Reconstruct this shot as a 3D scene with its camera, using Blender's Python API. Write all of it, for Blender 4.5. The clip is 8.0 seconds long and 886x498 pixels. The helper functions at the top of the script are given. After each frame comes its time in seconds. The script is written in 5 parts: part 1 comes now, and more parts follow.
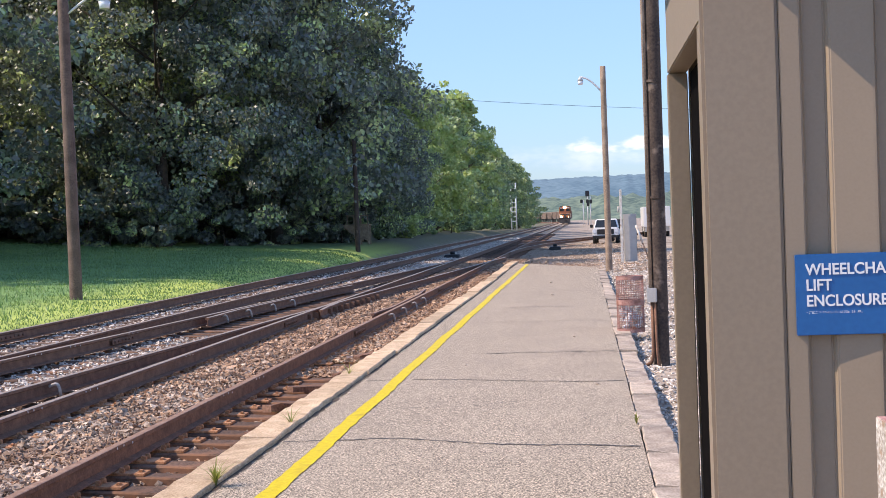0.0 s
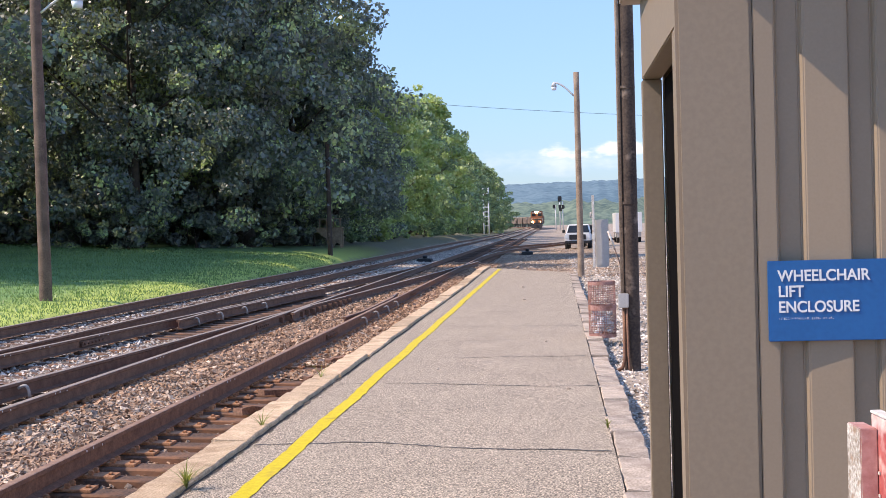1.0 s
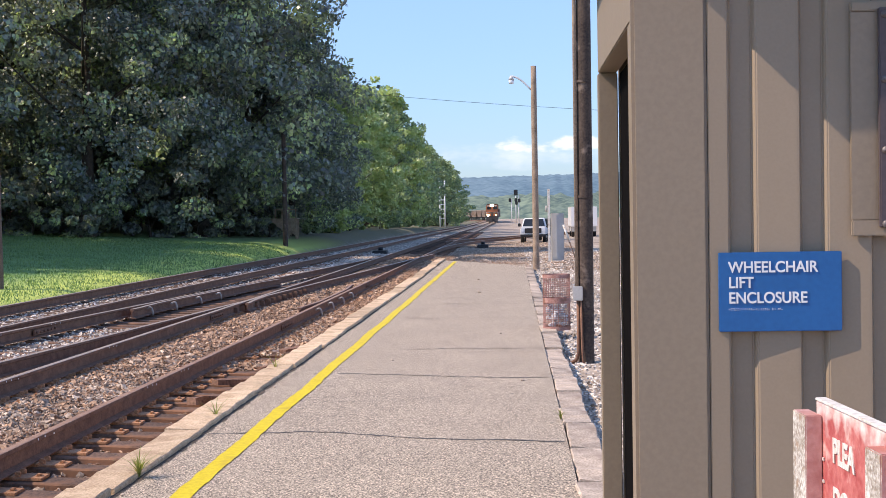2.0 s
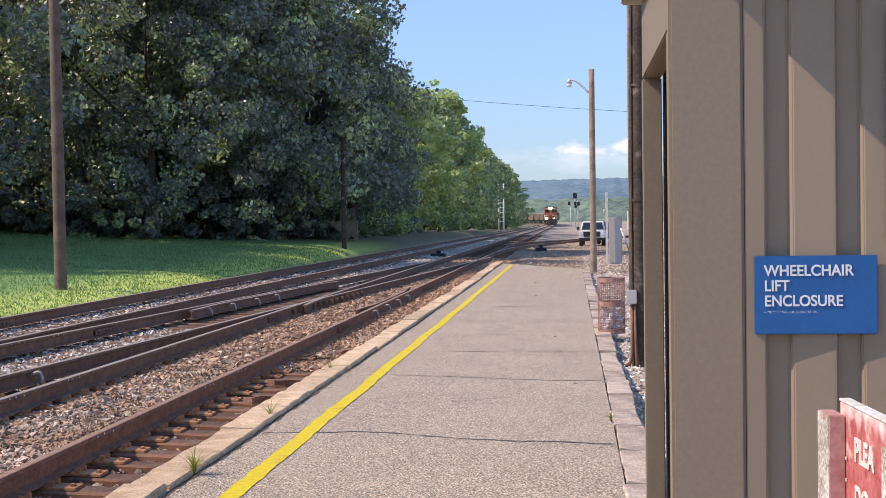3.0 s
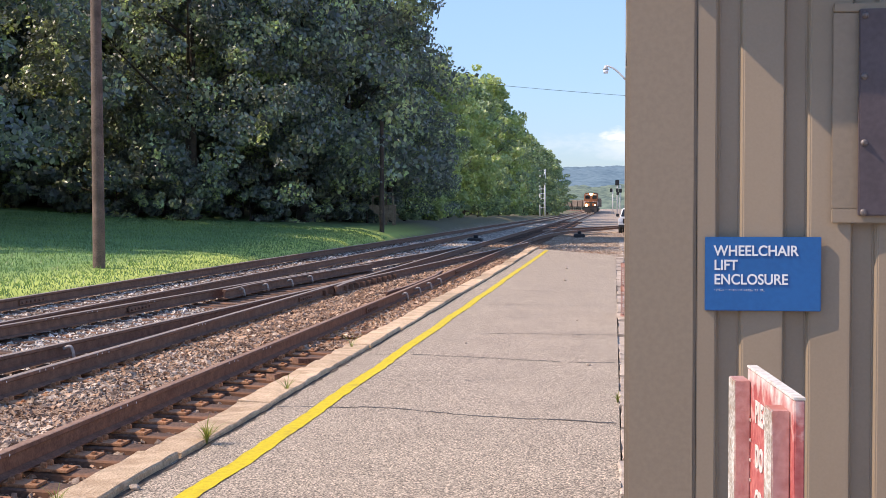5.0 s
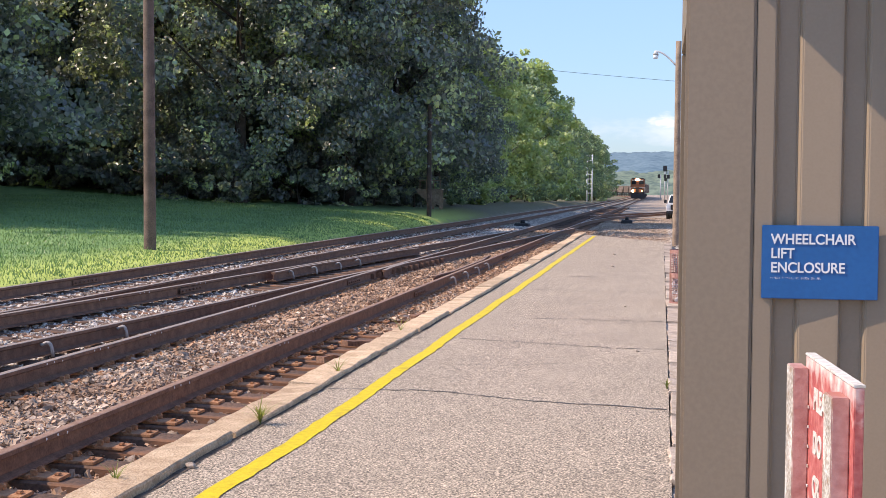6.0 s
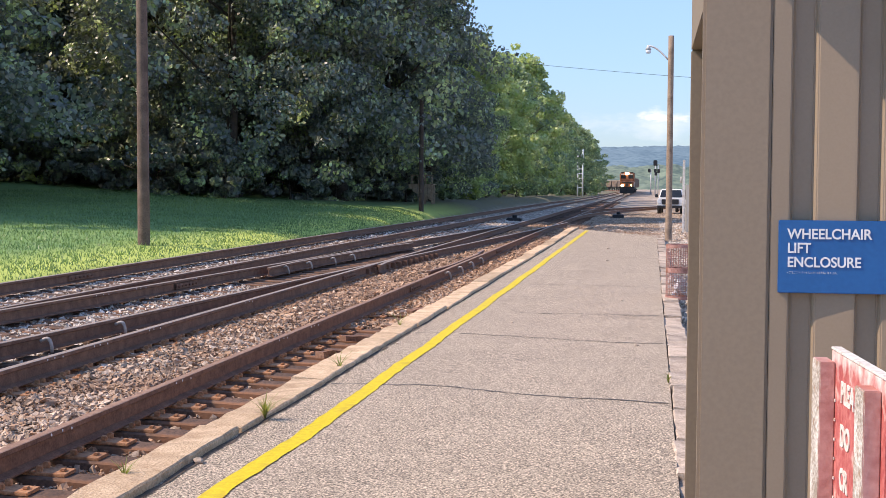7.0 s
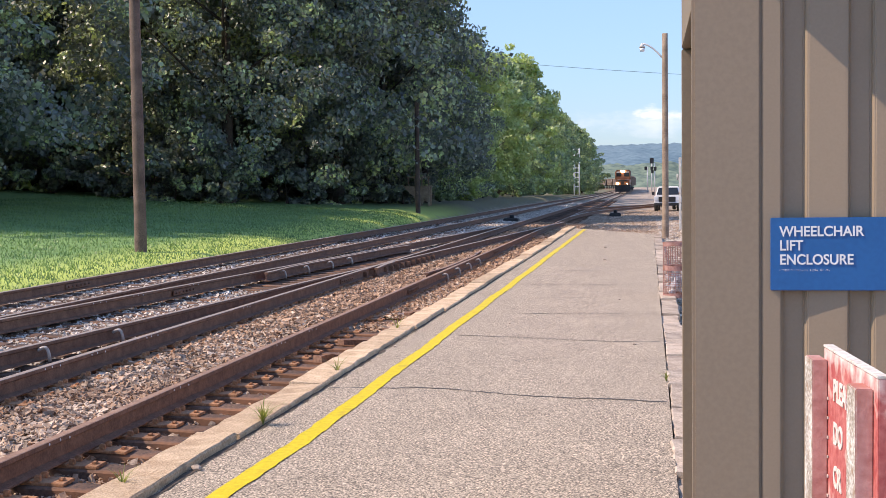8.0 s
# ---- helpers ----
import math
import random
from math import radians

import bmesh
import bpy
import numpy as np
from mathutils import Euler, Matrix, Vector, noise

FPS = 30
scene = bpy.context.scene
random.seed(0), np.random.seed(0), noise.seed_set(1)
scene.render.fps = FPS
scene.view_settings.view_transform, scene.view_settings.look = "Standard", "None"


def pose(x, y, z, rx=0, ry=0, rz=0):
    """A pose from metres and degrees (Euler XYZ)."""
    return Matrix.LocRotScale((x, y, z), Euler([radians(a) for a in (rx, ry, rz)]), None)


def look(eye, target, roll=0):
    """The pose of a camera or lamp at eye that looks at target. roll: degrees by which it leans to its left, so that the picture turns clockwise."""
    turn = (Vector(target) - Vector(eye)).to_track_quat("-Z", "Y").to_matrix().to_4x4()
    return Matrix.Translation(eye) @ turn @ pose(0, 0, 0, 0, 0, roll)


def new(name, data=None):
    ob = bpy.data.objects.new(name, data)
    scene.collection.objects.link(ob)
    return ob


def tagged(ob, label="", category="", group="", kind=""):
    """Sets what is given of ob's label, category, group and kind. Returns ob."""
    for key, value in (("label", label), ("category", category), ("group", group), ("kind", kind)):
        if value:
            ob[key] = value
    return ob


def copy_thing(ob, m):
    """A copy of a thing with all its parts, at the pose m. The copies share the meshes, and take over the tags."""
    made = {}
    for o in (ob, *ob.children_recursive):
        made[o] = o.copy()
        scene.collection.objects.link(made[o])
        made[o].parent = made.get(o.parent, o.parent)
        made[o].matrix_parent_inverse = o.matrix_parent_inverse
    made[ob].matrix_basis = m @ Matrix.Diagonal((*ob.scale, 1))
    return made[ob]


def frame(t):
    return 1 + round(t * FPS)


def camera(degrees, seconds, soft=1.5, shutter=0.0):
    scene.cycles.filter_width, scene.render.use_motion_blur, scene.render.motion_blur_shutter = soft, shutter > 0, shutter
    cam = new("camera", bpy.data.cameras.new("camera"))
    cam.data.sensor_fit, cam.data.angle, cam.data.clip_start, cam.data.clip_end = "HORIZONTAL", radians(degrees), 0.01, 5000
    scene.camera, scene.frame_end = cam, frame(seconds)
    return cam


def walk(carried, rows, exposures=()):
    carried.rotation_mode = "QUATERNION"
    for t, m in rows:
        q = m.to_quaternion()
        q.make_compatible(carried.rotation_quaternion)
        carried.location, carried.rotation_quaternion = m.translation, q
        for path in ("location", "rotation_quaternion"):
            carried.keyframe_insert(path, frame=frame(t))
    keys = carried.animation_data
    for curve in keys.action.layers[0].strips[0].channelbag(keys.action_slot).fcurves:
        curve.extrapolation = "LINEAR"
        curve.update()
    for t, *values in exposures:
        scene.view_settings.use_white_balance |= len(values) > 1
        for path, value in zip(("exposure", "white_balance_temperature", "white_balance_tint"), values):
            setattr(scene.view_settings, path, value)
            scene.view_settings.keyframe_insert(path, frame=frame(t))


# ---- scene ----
cam = camera(38.0, 8.0, soft=0.85)
PATH = [
    (0, (-0.373, 0.142, 1.579), (-0.592, 2.129, 1.535), -2.1),
    (0.5, (-0.375, 0.142, 1.578), (-0.568, 2.133, 1.541), -1.9),
    (1, (-0.38, 0.139, 1.578), (-0.556, 2.131, 1.539), -1.6),
    (1.5, (-0.375, 0.148, 1.573), (-0.489, 2.144, 1.528), -1.2),
    (1.7, (-0.379, 0.142, 1.569), (-0.484, 2.138, 1.521), -1.0),
    (2.8, (-0.367, 0.012, 1.566), (-0.53, 2.004, 1.508), -0.7),
    (3, (-0.317, 0.018, 1.567), (-0.516, 2.008, 1.521), -0.8),
    (3.5, (-0.193, -0.018, 1.559), (-0.466, 1.961, 1.464), -1.0),
    (4, (-0.212, -0.077, 1.556), (-0.467, 1.906, 1.511), -1.9),
    (4.2, (-0.216, -0.121, 1.553), (-0.438, 1.866, 1.498), -1.4),
    (5.3, (-0.017, -0.21, 1.546), (-0.301, 1.768, 1.465), 0.5),
    (5.5, (-0.013, -0.208, 1.55), (-0.318, 1.767, 1.458), 0.4),
    (6, (-0.094, -0.269, 1.551), (-0.428, 1.701, 1.458), 0.4),
    (6.5, (-0.165, -0.291, 1.555), (-0.509, 1.676, 1.457), 0.1),
    (7, (-0.18, -0.308, 1.554), (-0.499, 1.664, 1.453), 0.3),
    (7.5, (-0.173, -0.299, 1.558), (-0.486, 1.674, 1.455), -0.2),
    (8, (-0.162, -0.299, 1.561), (-0.478, 1.674, 1.462), -0.7),
]
walk(cam, [(t, look(eye, aim, roll)) for t, eye, aim, roll in PATH], exposures=[(0, 0.31, 6850, 18), (1.7, 0.31, 6850, 18), (2.8, 0.14, 6950, 19), (4.2, 0.14, 6950, 19), (5.3, 0.31, 7080, 19), (8, 0.31, 7080, 19)])


# ---- light ----
SUN = Vector((-1.0, -0.29, 1.02)).normalized()          # towards the sun
sun = new("sun", bpy.data.lights.new("sun", "SUN"))
sun.data.energy, sun.data.angle, sun.data.color = 4.3, radians(0.53), (1.0, 0.89, 0.74)
sun.matrix_basis = Matrix.LocRotScale((-60, -10, 60), SUN.to_track_quat("Z", "Y"), None)

world = bpy.data.worlds.new("sky")
scene.world = world
world.use_nodes = True
wn, wl = world.node_tree.nodes, world.node_tree.links
sky = wn.new("ShaderNodeTexSky")
sky.sky_type, sky.sun_disc = "NISHITA", False
sky.sun_elevation = math.asin(SUN.z)
sky.sun_rotation = math.atan2(SUN.x, SUN.y) % (2 * math.pi)
sky.air_density, sky.dust_density, sky.ozone_density = 1.0, 0.2, 4.0
coord = wn.new("ShaderNodeTexCoord")
stretch = wn.new("ShaderNodeMapping")
stretch.inputs["Scale"].default_value = (38, 38, 95)
stretch.inputs["Location"].default_value = (2.2, 0.6, 0.35)
puffs = wn.new("ShaderNodeTexNoise")
puffs.inputs["Scale"].default_value, puffs.inputs["Detail"].default_value, puffs.inputs["Roughness"].default_value = 1.0, 7, 0.5
split = wn.new("ShaderNodeSeparateXYZ")


def number(kind, a, b):
    """A sum, product and the like of two values of the sky's nodes."""
    node = wn.new("ShaderNodeMath")
    node.operation = kind
    for k, v in enumerate((a, b)):
        if isinstance(v, float):
            node.inputs[k].default_value = v
        else:
            wl.new(v, node.inputs[k])
    return node.outputs[0]


def bank(x, z, wide, high, edge):
    """A low bank of cloud round one place over the hills, its outline broken by noise."""
    dx = number("POWER", number("ABSOLUTE", number("DIVIDE", number("SUBTRACT", split.outputs["X"], x), wide), 0.0), 2.0)
    dz = number("POWER", number("ABSOLUTE", number("DIVIDE", number("SUBTRACT", split.outputs["Z"], z), high), 0.0), 2.0)
    body = number("SUBTRACT", number("MULTIPLY", puffs.outputs["Fac"], 4.2), number("ADD", dx, dz))
    soft_edge = wn.new("ShaderNodeMapRange")
    soft_edge.interpolation_type = "SMOOTHSTEP"
    soft_edge.inputs["From Min"].default_value, soft_edge.inputs["From Max"].default_value = 1.25, 1.25 + edge
    wl.new(body, soft_edge.inputs["Value"])
    return soft_edge.outputs["Result"]


paint = wn.new("ShaderNodeMixRGB")
paint.inputs["Color2"].default_value = (4.7, 4.9, 5.3, 1)
wl.new(coord.outputs["Generated"], stretch.inputs["Vector"])
wl.new(stretch.outputs["Vector"], puffs.inputs["Vector"])
wl.new(coord.outputs["Generated"], split.inputs["Vector"])
front = wn.new("ShaderNodeMath")
front.operation = "GREATER_THAN"
front.inputs[1].default_value = 0.0
wl.new(split.outputs["Y"], front.inputs[0])
billow = bank(0.035, 0.0535, 0.052, 0.0075, 1.3)
veil = number("MULTIPLY", bank(0.01, 0.046, 0.11, 0.012, 2.4), 0.5)
wl.new(number("MULTIPLY", number("MAXIMUM", billow, veil), front.outputs[0]), paint.inputs["Fac"])
low = wn.new("ShaderNodeMapRange")
low.inputs["From Max"].default_value = 0.28
hazy = wn.new("ShaderNodeMixRGB")
hazy.inputs["Color1"].default_value, hazy.inputs["Color2"].default_value = (0.36, 0.46, 0.64, 1), (0.92, 0.97, 1.03, 1)
level = wn.new("ShaderNodeMixRGB")
level.blend_type, level.inputs["Fac"].default_value = "MULTIPLY", 1.0
wl.new(split.outputs["Z"], low.inputs["Value"])
wl.new(sky.outputs["Color"], level.inputs["Color1"])
wl.new(low.outputs["Result"], hazy.inputs["Fac"])
wl.new(hazy.outputs["Color"], level.inputs["Color2"])
wl.new(level.outputs["Color"], paint.inputs["Color1"])
wl.new(paint.outputs["Color"], wn["Background"].inputs["Color"])
wn["Background"].inputs["Strength"].default_value = 0.208


# ---- materials ----
def surface(name, dark, light, scale=8.0, rough=0.8, bump=0.2, metal=0.0, fine=60.0, per="", stain=None, stain_scale=1.2, stain_at=0.58, depth=0.01, coords="Object", spread=0.12, coarse=0.5):
    """A procedural surface: two colours by grain, a stain of larger shape, fine relief."""
    m = bpy.data.materials.new(name)
    m.use_nodes = True
    n, l = m.node_tree.nodes, m.node_tree.links
    b = n["Principled BSDF"]
    b.inputs["Roughness"].default_value, b.inputs["Metallic"].default_value = rough, metal
    tc = n.new("ShaderNodeTexCoord")
    big, small = n.new("ShaderNodeTexNoise"), n.new("ShaderNodeTexNoise")
    big.inputs["Scale"].default_value, small.inputs["Scale"].default_value = scale, fine
    big.inputs["Detail"].default_value, small.inputs["Detail"].default_value = 6, 3
    add = n.new("ShaderNodeMath")
    add.operation = "MULTIPLY"
    add.inputs[1].default_value = 1 - coarse
    half = n.new("ShaderNodeMath")
    half.operation = "MULTIPLY_ADD"
    half.inputs[1].default_value = coarse
    ramp = n.new("ShaderNodeMapRange")
    ramp.inputs["From Min"].default_value, ramp.inputs["From Max"].default_value = 0.5 - spread, 0.5 + spread
    mix = n.new("ShaderNodeMixRGB")
    mix.inputs["Color1"].default_value, mix.inputs["Color2"].default_value = (*dark, 1), (*light, 1)
    for t in (big, small):
        l.new(tc.outputs[coords], t.inputs["Vector"])
    l.new(small.outputs["Fac"], add.inputs[0])
    l.new(big.outputs["Fac"], half.inputs[0])
    l.new(add.outputs[0], half.inputs[2])
    l.new(half.outputs[0], ramp.inputs["Value"])
    l.new(ramp.outputs["Result"], mix.inputs["Fac"])
    colour = mix.outputs["Color"]
    if stain:
        blot, cut, over = n.new("ShaderNodeTexNoise"), n.new("ShaderNodeMapRange"), n.new("ShaderNodeMixRGB")
        blot.inputs["Scale"].default_value, blot.inputs["Detail"].default_value = stain_scale, 8
        cut.inputs["From Min"].default_value, cut.inputs["From Max"].default_value = stain_at - 0.05, stain_at + 0.09
        over.inputs["Color2"].default_value = (*stain, 1)
        l.new(tc.outputs[coords], blot.inputs["Vector"])
        l.new(blot.outputs["Fac"], cut.inputs["Value"])
        l.new(cut.outputs["Result"], over.inputs["Fac"])
        l.new(colour, over.inputs["Color1"])
        colour = over.outputs["Color"]
    if per:
        info = n.new("ShaderNodeObjectInfo" if per == "object" else "ShaderNodeNewGeometry")
        vary, hsv = n.new("ShaderNodeMapRange"), n.new("ShaderNodeHueSaturation")
        vary.inputs["To Min"].default_value, vary.inputs["To Max"].default_value = (0.78, 1.2) if per == "object" else (0.62, 1.45)
        l.new(info.outputs["Random" if per == "object" else "Random Per Island"], vary.inputs["Value"])
        l.new(vary.outputs["Result"], hsv.inputs["Value"])
        l.new(colour, hsv.inputs["Color"])
        colour = hsv.outputs["Color"]
    l.new(colour, b.inputs["Base Color"])
    if bump:
        relief = n.new("ShaderNodeBump")
        relief.inputs["Strength"].default_value, relief.inputs["Distance"].default_value = bump, depth
        l.new(half.outputs[0], relief.inputs["Height"])
        l.new(relief.outputs["Normal"], b.inputs["Normal"])
    return m


def leaves(name, dark, light, through_leaf=0.42, sparse=0.0):
    m = bpy.data.materials.new(name)
    m.use_nodes = True
    n, l = m.node_tree.nodes, m.node_tree.links
    b = n["Principled BSDF"]
    b.inputs["Roughness"].default_value = 0.40
    b.inputs["Specular IOR Level"].default_value = 0.6
    g, mix, tr, both = n.new("ShaderNodeNewGeometry"), n.new("ShaderNodeMixRGB"), n.new("ShaderNodeBsdfTranslucent"), n.new("ShaderNodeMixShader")
    mix.inputs["Color1"].default_value, mix.inputs["Color2"].default_value = (*dark, 1), (*light, 1)
    both.inputs["Fac"].default_value = through_leaf
    # single leaves differ; the brighter boughs put sunlit clumps into the leaf colour
    tc, lit_bough, span, both_scales = n.new("ShaderNodeTexCoord"), n.new("ShaderNodeTexNoise"), n.new("ShaderNodeMapRange"), n.new("ShaderNodeMath")
    lit_bough.inputs["Scale"].default_value, lit_bough.inputs["Detail"].default_value = 0.45, 3
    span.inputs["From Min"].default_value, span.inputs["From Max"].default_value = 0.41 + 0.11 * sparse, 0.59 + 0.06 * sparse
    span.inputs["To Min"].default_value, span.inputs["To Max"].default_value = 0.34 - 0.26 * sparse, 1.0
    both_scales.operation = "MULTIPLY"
    l.new(tc.outputs["Object"], lit_bough.inputs["Vector"])
    l.new(lit_bough.outputs["Fac"], span.inputs["Value"])
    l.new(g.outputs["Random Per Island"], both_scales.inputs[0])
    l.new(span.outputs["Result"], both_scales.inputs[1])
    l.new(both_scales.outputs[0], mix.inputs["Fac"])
    l.new(mix.outputs["Color"], b.inputs["Base Color"])
    # light that passes through a leaf comes out yellower than light off its face
    thru = n.new("ShaderNodeMixRGB")
    thru.blend_type, thru.inputs["Fac"].default_value, thru.inputs["Color2"].default_value = "MULTIPLY", 1.0, (1.4, 1.45, 0.75, 1)
    l.new(mix.outputs["Color"], thru.inputs["Color1"])
    l.new(thru.outputs["Color"], tr.inputs["Color"])
    l.new(b.outputs["BSDF"], both.inputs[1])
    l.new(tr.outputs["BSDF"], both.inputs[2])
    l.new(both.outputs["Shader"], n["Material Output"].inputs["Surface"])
    return m


def glow(name, colour, strength):
    m = bpy.data.materials.new(name)
    m.use_nodes = True
    b = m.node_tree.nodes["Principled BSDF"]
    b.inputs["Base Color"].default_value = (*colour, 1)
    b.inputs["Emission Color"].default_value, b.inputs["Emission Strength"].default_value = (*colour, 1), strength
    return m


ASPHALT = surface("worn asphalt", (0.16, 0.126, 0.094), (0.59, 0.480, 0.355), 1.3, 0.9, 0.5, fine=70, depth=0.006, spread=0.16, coarse=0.10)


def bleach_top(m, z0, z1, colour):
    """Paint worn pale along a board's upper edge, with a ragged border."""
    n, l = m.node_tree.nodes, m.node_tree.links
    b = n["Principled BSDF"]
    old = b.inputs["Base Color"].links[0].from_socket
    tc = next(k for k in n if k.type == "TEX_COORD")
    sep, wob, height, fade, mix = n.new("ShaderNodeSeparateXYZ"), n.new("ShaderNodeTexNoise"), n.new("ShaderNodeMath"), n.new("ShaderNodeMapRange"), n.new("ShaderNodeMixRGB")
    wob.inputs["Scale"].default_value, wob.inputs["Detail"].default_value = 24, 8
    height.operation, height.inputs[1].default_value = "MULTIPLY_ADD", 0.16
    fade.inputs["From Min"].default_value, fade.inputs["From Max"].default_value = z0 + 0.08, z1 + 0.08
    mix.inputs["Color2"].default_value = (*colour, 1)
    l.new(tc.outputs["Object"], sep.inputs["Vector"])
    l.new(tc.outputs["Object"], wob.inputs["Vector"])
    l.new(wob.outputs["Fac"], height.inputs[0])
    l.new(sep.outputs["Z"], height.inputs[2])
    l.new(height.outputs[0], fade.inputs["Value"])
    l.new(fade.outputs["Result"], mix.inputs["Fac"])
    l.new(old, mix.inputs["Color1"])
    l.new(mix.outputs["Color"], b.inputs["Base Color"])


def add_aggregate(m, scale):
    """Pale and dark chips of stone in the asphalt."""
    n, l = m.node_tree.nodes, m.node_tree.links
    b = n["Principled BSDF"]
    old = b.inputs["Base Color"].links[0].from_socket
    tc = next(k for k in n if k.type == "TEX_COORD")
    cell, grey, span, mul = n.new("ShaderNodeTexVoronoi"), n.new("ShaderNodeRGBToBW"), n.new("ShaderNodeMapRange"), n.new("ShaderNodeHueSaturation")
    cell.inputs["Scale"].default_value = scale
    span.inputs["From Min"].default_value, span.inputs["From Max"].default_value = 0.2, 0.8
    span.inputs["To Min"].default_value, span.inputs["To Max"].default_value = 0.30, 1.72
    l.new(tc.outputs["Object"], cell.inputs["Vector"])
    l.new(cell.outputs["Color"], grey.inputs["Color"])
    l.new(grey.outputs["Val"], span.inputs["Value"])
    l.new(span.outputs["Result"], mul.inputs["Value"])
    l.new(old, mul.inputs["Color"])
    l.new(mul.outputs["Color"], b.inputs["Base Color"])


add_aggregate(ASPHALT, 125)
CONCRETE = surface("weathered concrete", (0.44, 0.29, 0.17), (0.78, 0.58, 0.38), 5, 0.95, 0.9, fine=70, depth=0.02, stain=(0.30, 0.195, 0.12), stain_scale=2.6, stain_at=0.60, per="object")
OLD_CONCRETE = surface("old concrete", (0.32, 0.25, 0.19), (0.64, 0.52, 0.41), 6, 0.9, 0.6, fine=70, stain=(0.30, 0.22, 0.17), stain_scale=2.0, per="object")
YELLOW = surface("yellow paint", (0.62, 0.455, 0.006), (0.78, 0.61, 0.016), 20, 0.6, 0.3, fine=90, stain=(0.54, 0.38, 0.03), stain_scale=6, stain_at=0.62)
DIRT = surface("dark dirt in a joint", (0.045, 0.034, 0.026), (0.16, 0.115, 0.08), 9, 0.95, 0.6, fine=60)
TAR = surface("crack filler", (0.05, 0.045, 0.042), (0.13, 0.12, 0.11), 20, 0.9, 0.3)
RAIL = surface("rusted rail steel", (0.135, 0.064, 0.040), (0.265, 0.138, 0.084), 9, 0.85, 0.3, fine=60)
RAIL_BROWN = surface("brown worn rail head", (0.25, 0.14, 0.09), (0.40, 0.25, 0.17), 12, 0.6, 0.1)
RAIL_TOP = surface("polished rail head", (0.38, 0.285, 0.22), (0.58, 0.46, 0.375), 30, 0.5, 0.05, 0.4)
TIE = surface("creosoted tie", (0.055, 0.036, 0.028), (0.20, 0.118, 0.080), 4, 0.9, 0.8, fine=45, per="object", stain=(0.25, 0.125, 0.07), stain_scale=3)
SPLINTER = surface("rust-stained splintered wood", (0.13, 0.065, 0.042), (0.36, 0.20, 0.13), 6, 0.9, 0.8, fine=40, per="object")
RUST = surface("orange rust", (0.28, 0.125, 0.060), (0.56, 0.30, 0.155), 16, 0.85, 0.4, per="object")
BALLAST = surface("ballast stone", (0.20, 0.14, 0.100), (0.66, 0.52, 0.40), 3, 0.9, 0.4, fine=30, per="island", stain=(0.33, 0.20, 0.125), stain_scale=0.35, stain_at=0.60)
BALLAST_RUST = surface("rust-stained ballast stone", (0.22, 0.130, 0.080), (0.53, 0.345, 0.225), 3, 0.9, 0.4, fine=30, per="island")
BALLAST_GREY = surface("clean ballast stone", (0.31, 0.265, 0.22), (0.76, 0.68, 0.60), 1.5, 0.9, 0.4, fine=30, per="island")
TAN = surface("tan wall paint", (0.280, 0.214, 0.148), (0.304, 0.234, 0.164), 1.5, 0.45, 0.03, fine=120, depth=0.001, stain=(0.240, 0.184, 0.122), stain_scale=1.1, stain_at=0.62)
TAN_ROUGH = surface("embossed tan paint", (0.258, 0.198, 0.138), (0.283, 0.218, 0.152), 2, 0.45, 0.15, fine=55, depth=0.002, coarse=0.2)
# dark enough to stand in for shade inside the doorway; also used in the vent
BLACK = surface("near-black for doorway shade and vent", (0.003, 0.0025, 0.0025), (0.006, 0.005, 0.005), 10, 1.0, 0.1)
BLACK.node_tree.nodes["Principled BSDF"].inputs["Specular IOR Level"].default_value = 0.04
BROWN = surface("dark brown vent paint", (0.075, 0.055, 0.06), (0.10, 0.075, 0.08), 10, 0.5, 0.1)
DULL_STEEL = surface("weathered grey steel", (0.34, 0.29, 0.25), (0.55, 0.49, 0.44), 14, 0.6, 0.2, 0.1)
BOLT = surface("dull bolt metal", (0.10, 0.085, 0.085), (0.20, 0.175, 0.17), 20, 0.5, 0.1, 0.3)
BLUE = surface("blue sign plastic", (0.006, 0.100, 0.30), (0.008, 0.118, 0.345), 6, 0.4, 0.05)
WHITE = surface("white lettering", (0.72, 0.73, 0.74), (0.84, 0.84, 0.84), 6, 0.5, 0.05)
WHITE_PAINT = surface("chalky white paint", (0.54, 0.49, 0.42), (0.80, 0.77, 0.72), 12, 0.8, 0.4, stain=(0.50, 0.38, 0.29), stain_scale=11, stain_at=0.62)
FLAKED = surface("flaked grey-white paint on rough wood", (0.30, 0.25, 0.20), (0.74, 0.70, 0.64), 9, 0.9, 0.7, fine=110, stain=(0.34, 0.24, 0.17), stain_scale=40, stain_at=0.60, spread=0.10)
RED = surface("faded red paint", (0.40, 0.075, 0.07), (0.56, 0.17, 0.15), 18, 0.7, 0.3, stain=(0.70, 0.50, 0.44), stain_scale=15, stain_at=0.62)
PINK = surface("sun-bleached red paint", (0.45, 0.215, 0.19), (0.57, 0.33, 0.295), 9, 0.7, 0.3, stain=(0.46, 0.17, 0.13), stain_scale=5, stain_at=0.58)
POLE = surface("weathered pole wood", (0.09, 0.058, 0.048), (0.21, 0.14, 0.112), 4, 0.9, 0.7, fine=40, stain=(0.07, 0.045, 0.035), stain_scale=2)
POLE_GREY = surface("grey pole wood", (0.20, 0.14, 0.10), (0.40, 0.30, 0.22), 4, 0.9, 0.7, fine=40)
POLE_DARK = surface("dark pole wood", (0.035, 0.024, 0.02), (0.10, 0.07, 0.053), 3, 0.9, 0.8, fine=40, stain=(0.24, 0.18, 0.14), stain_scale=5, stain_at=0.63)
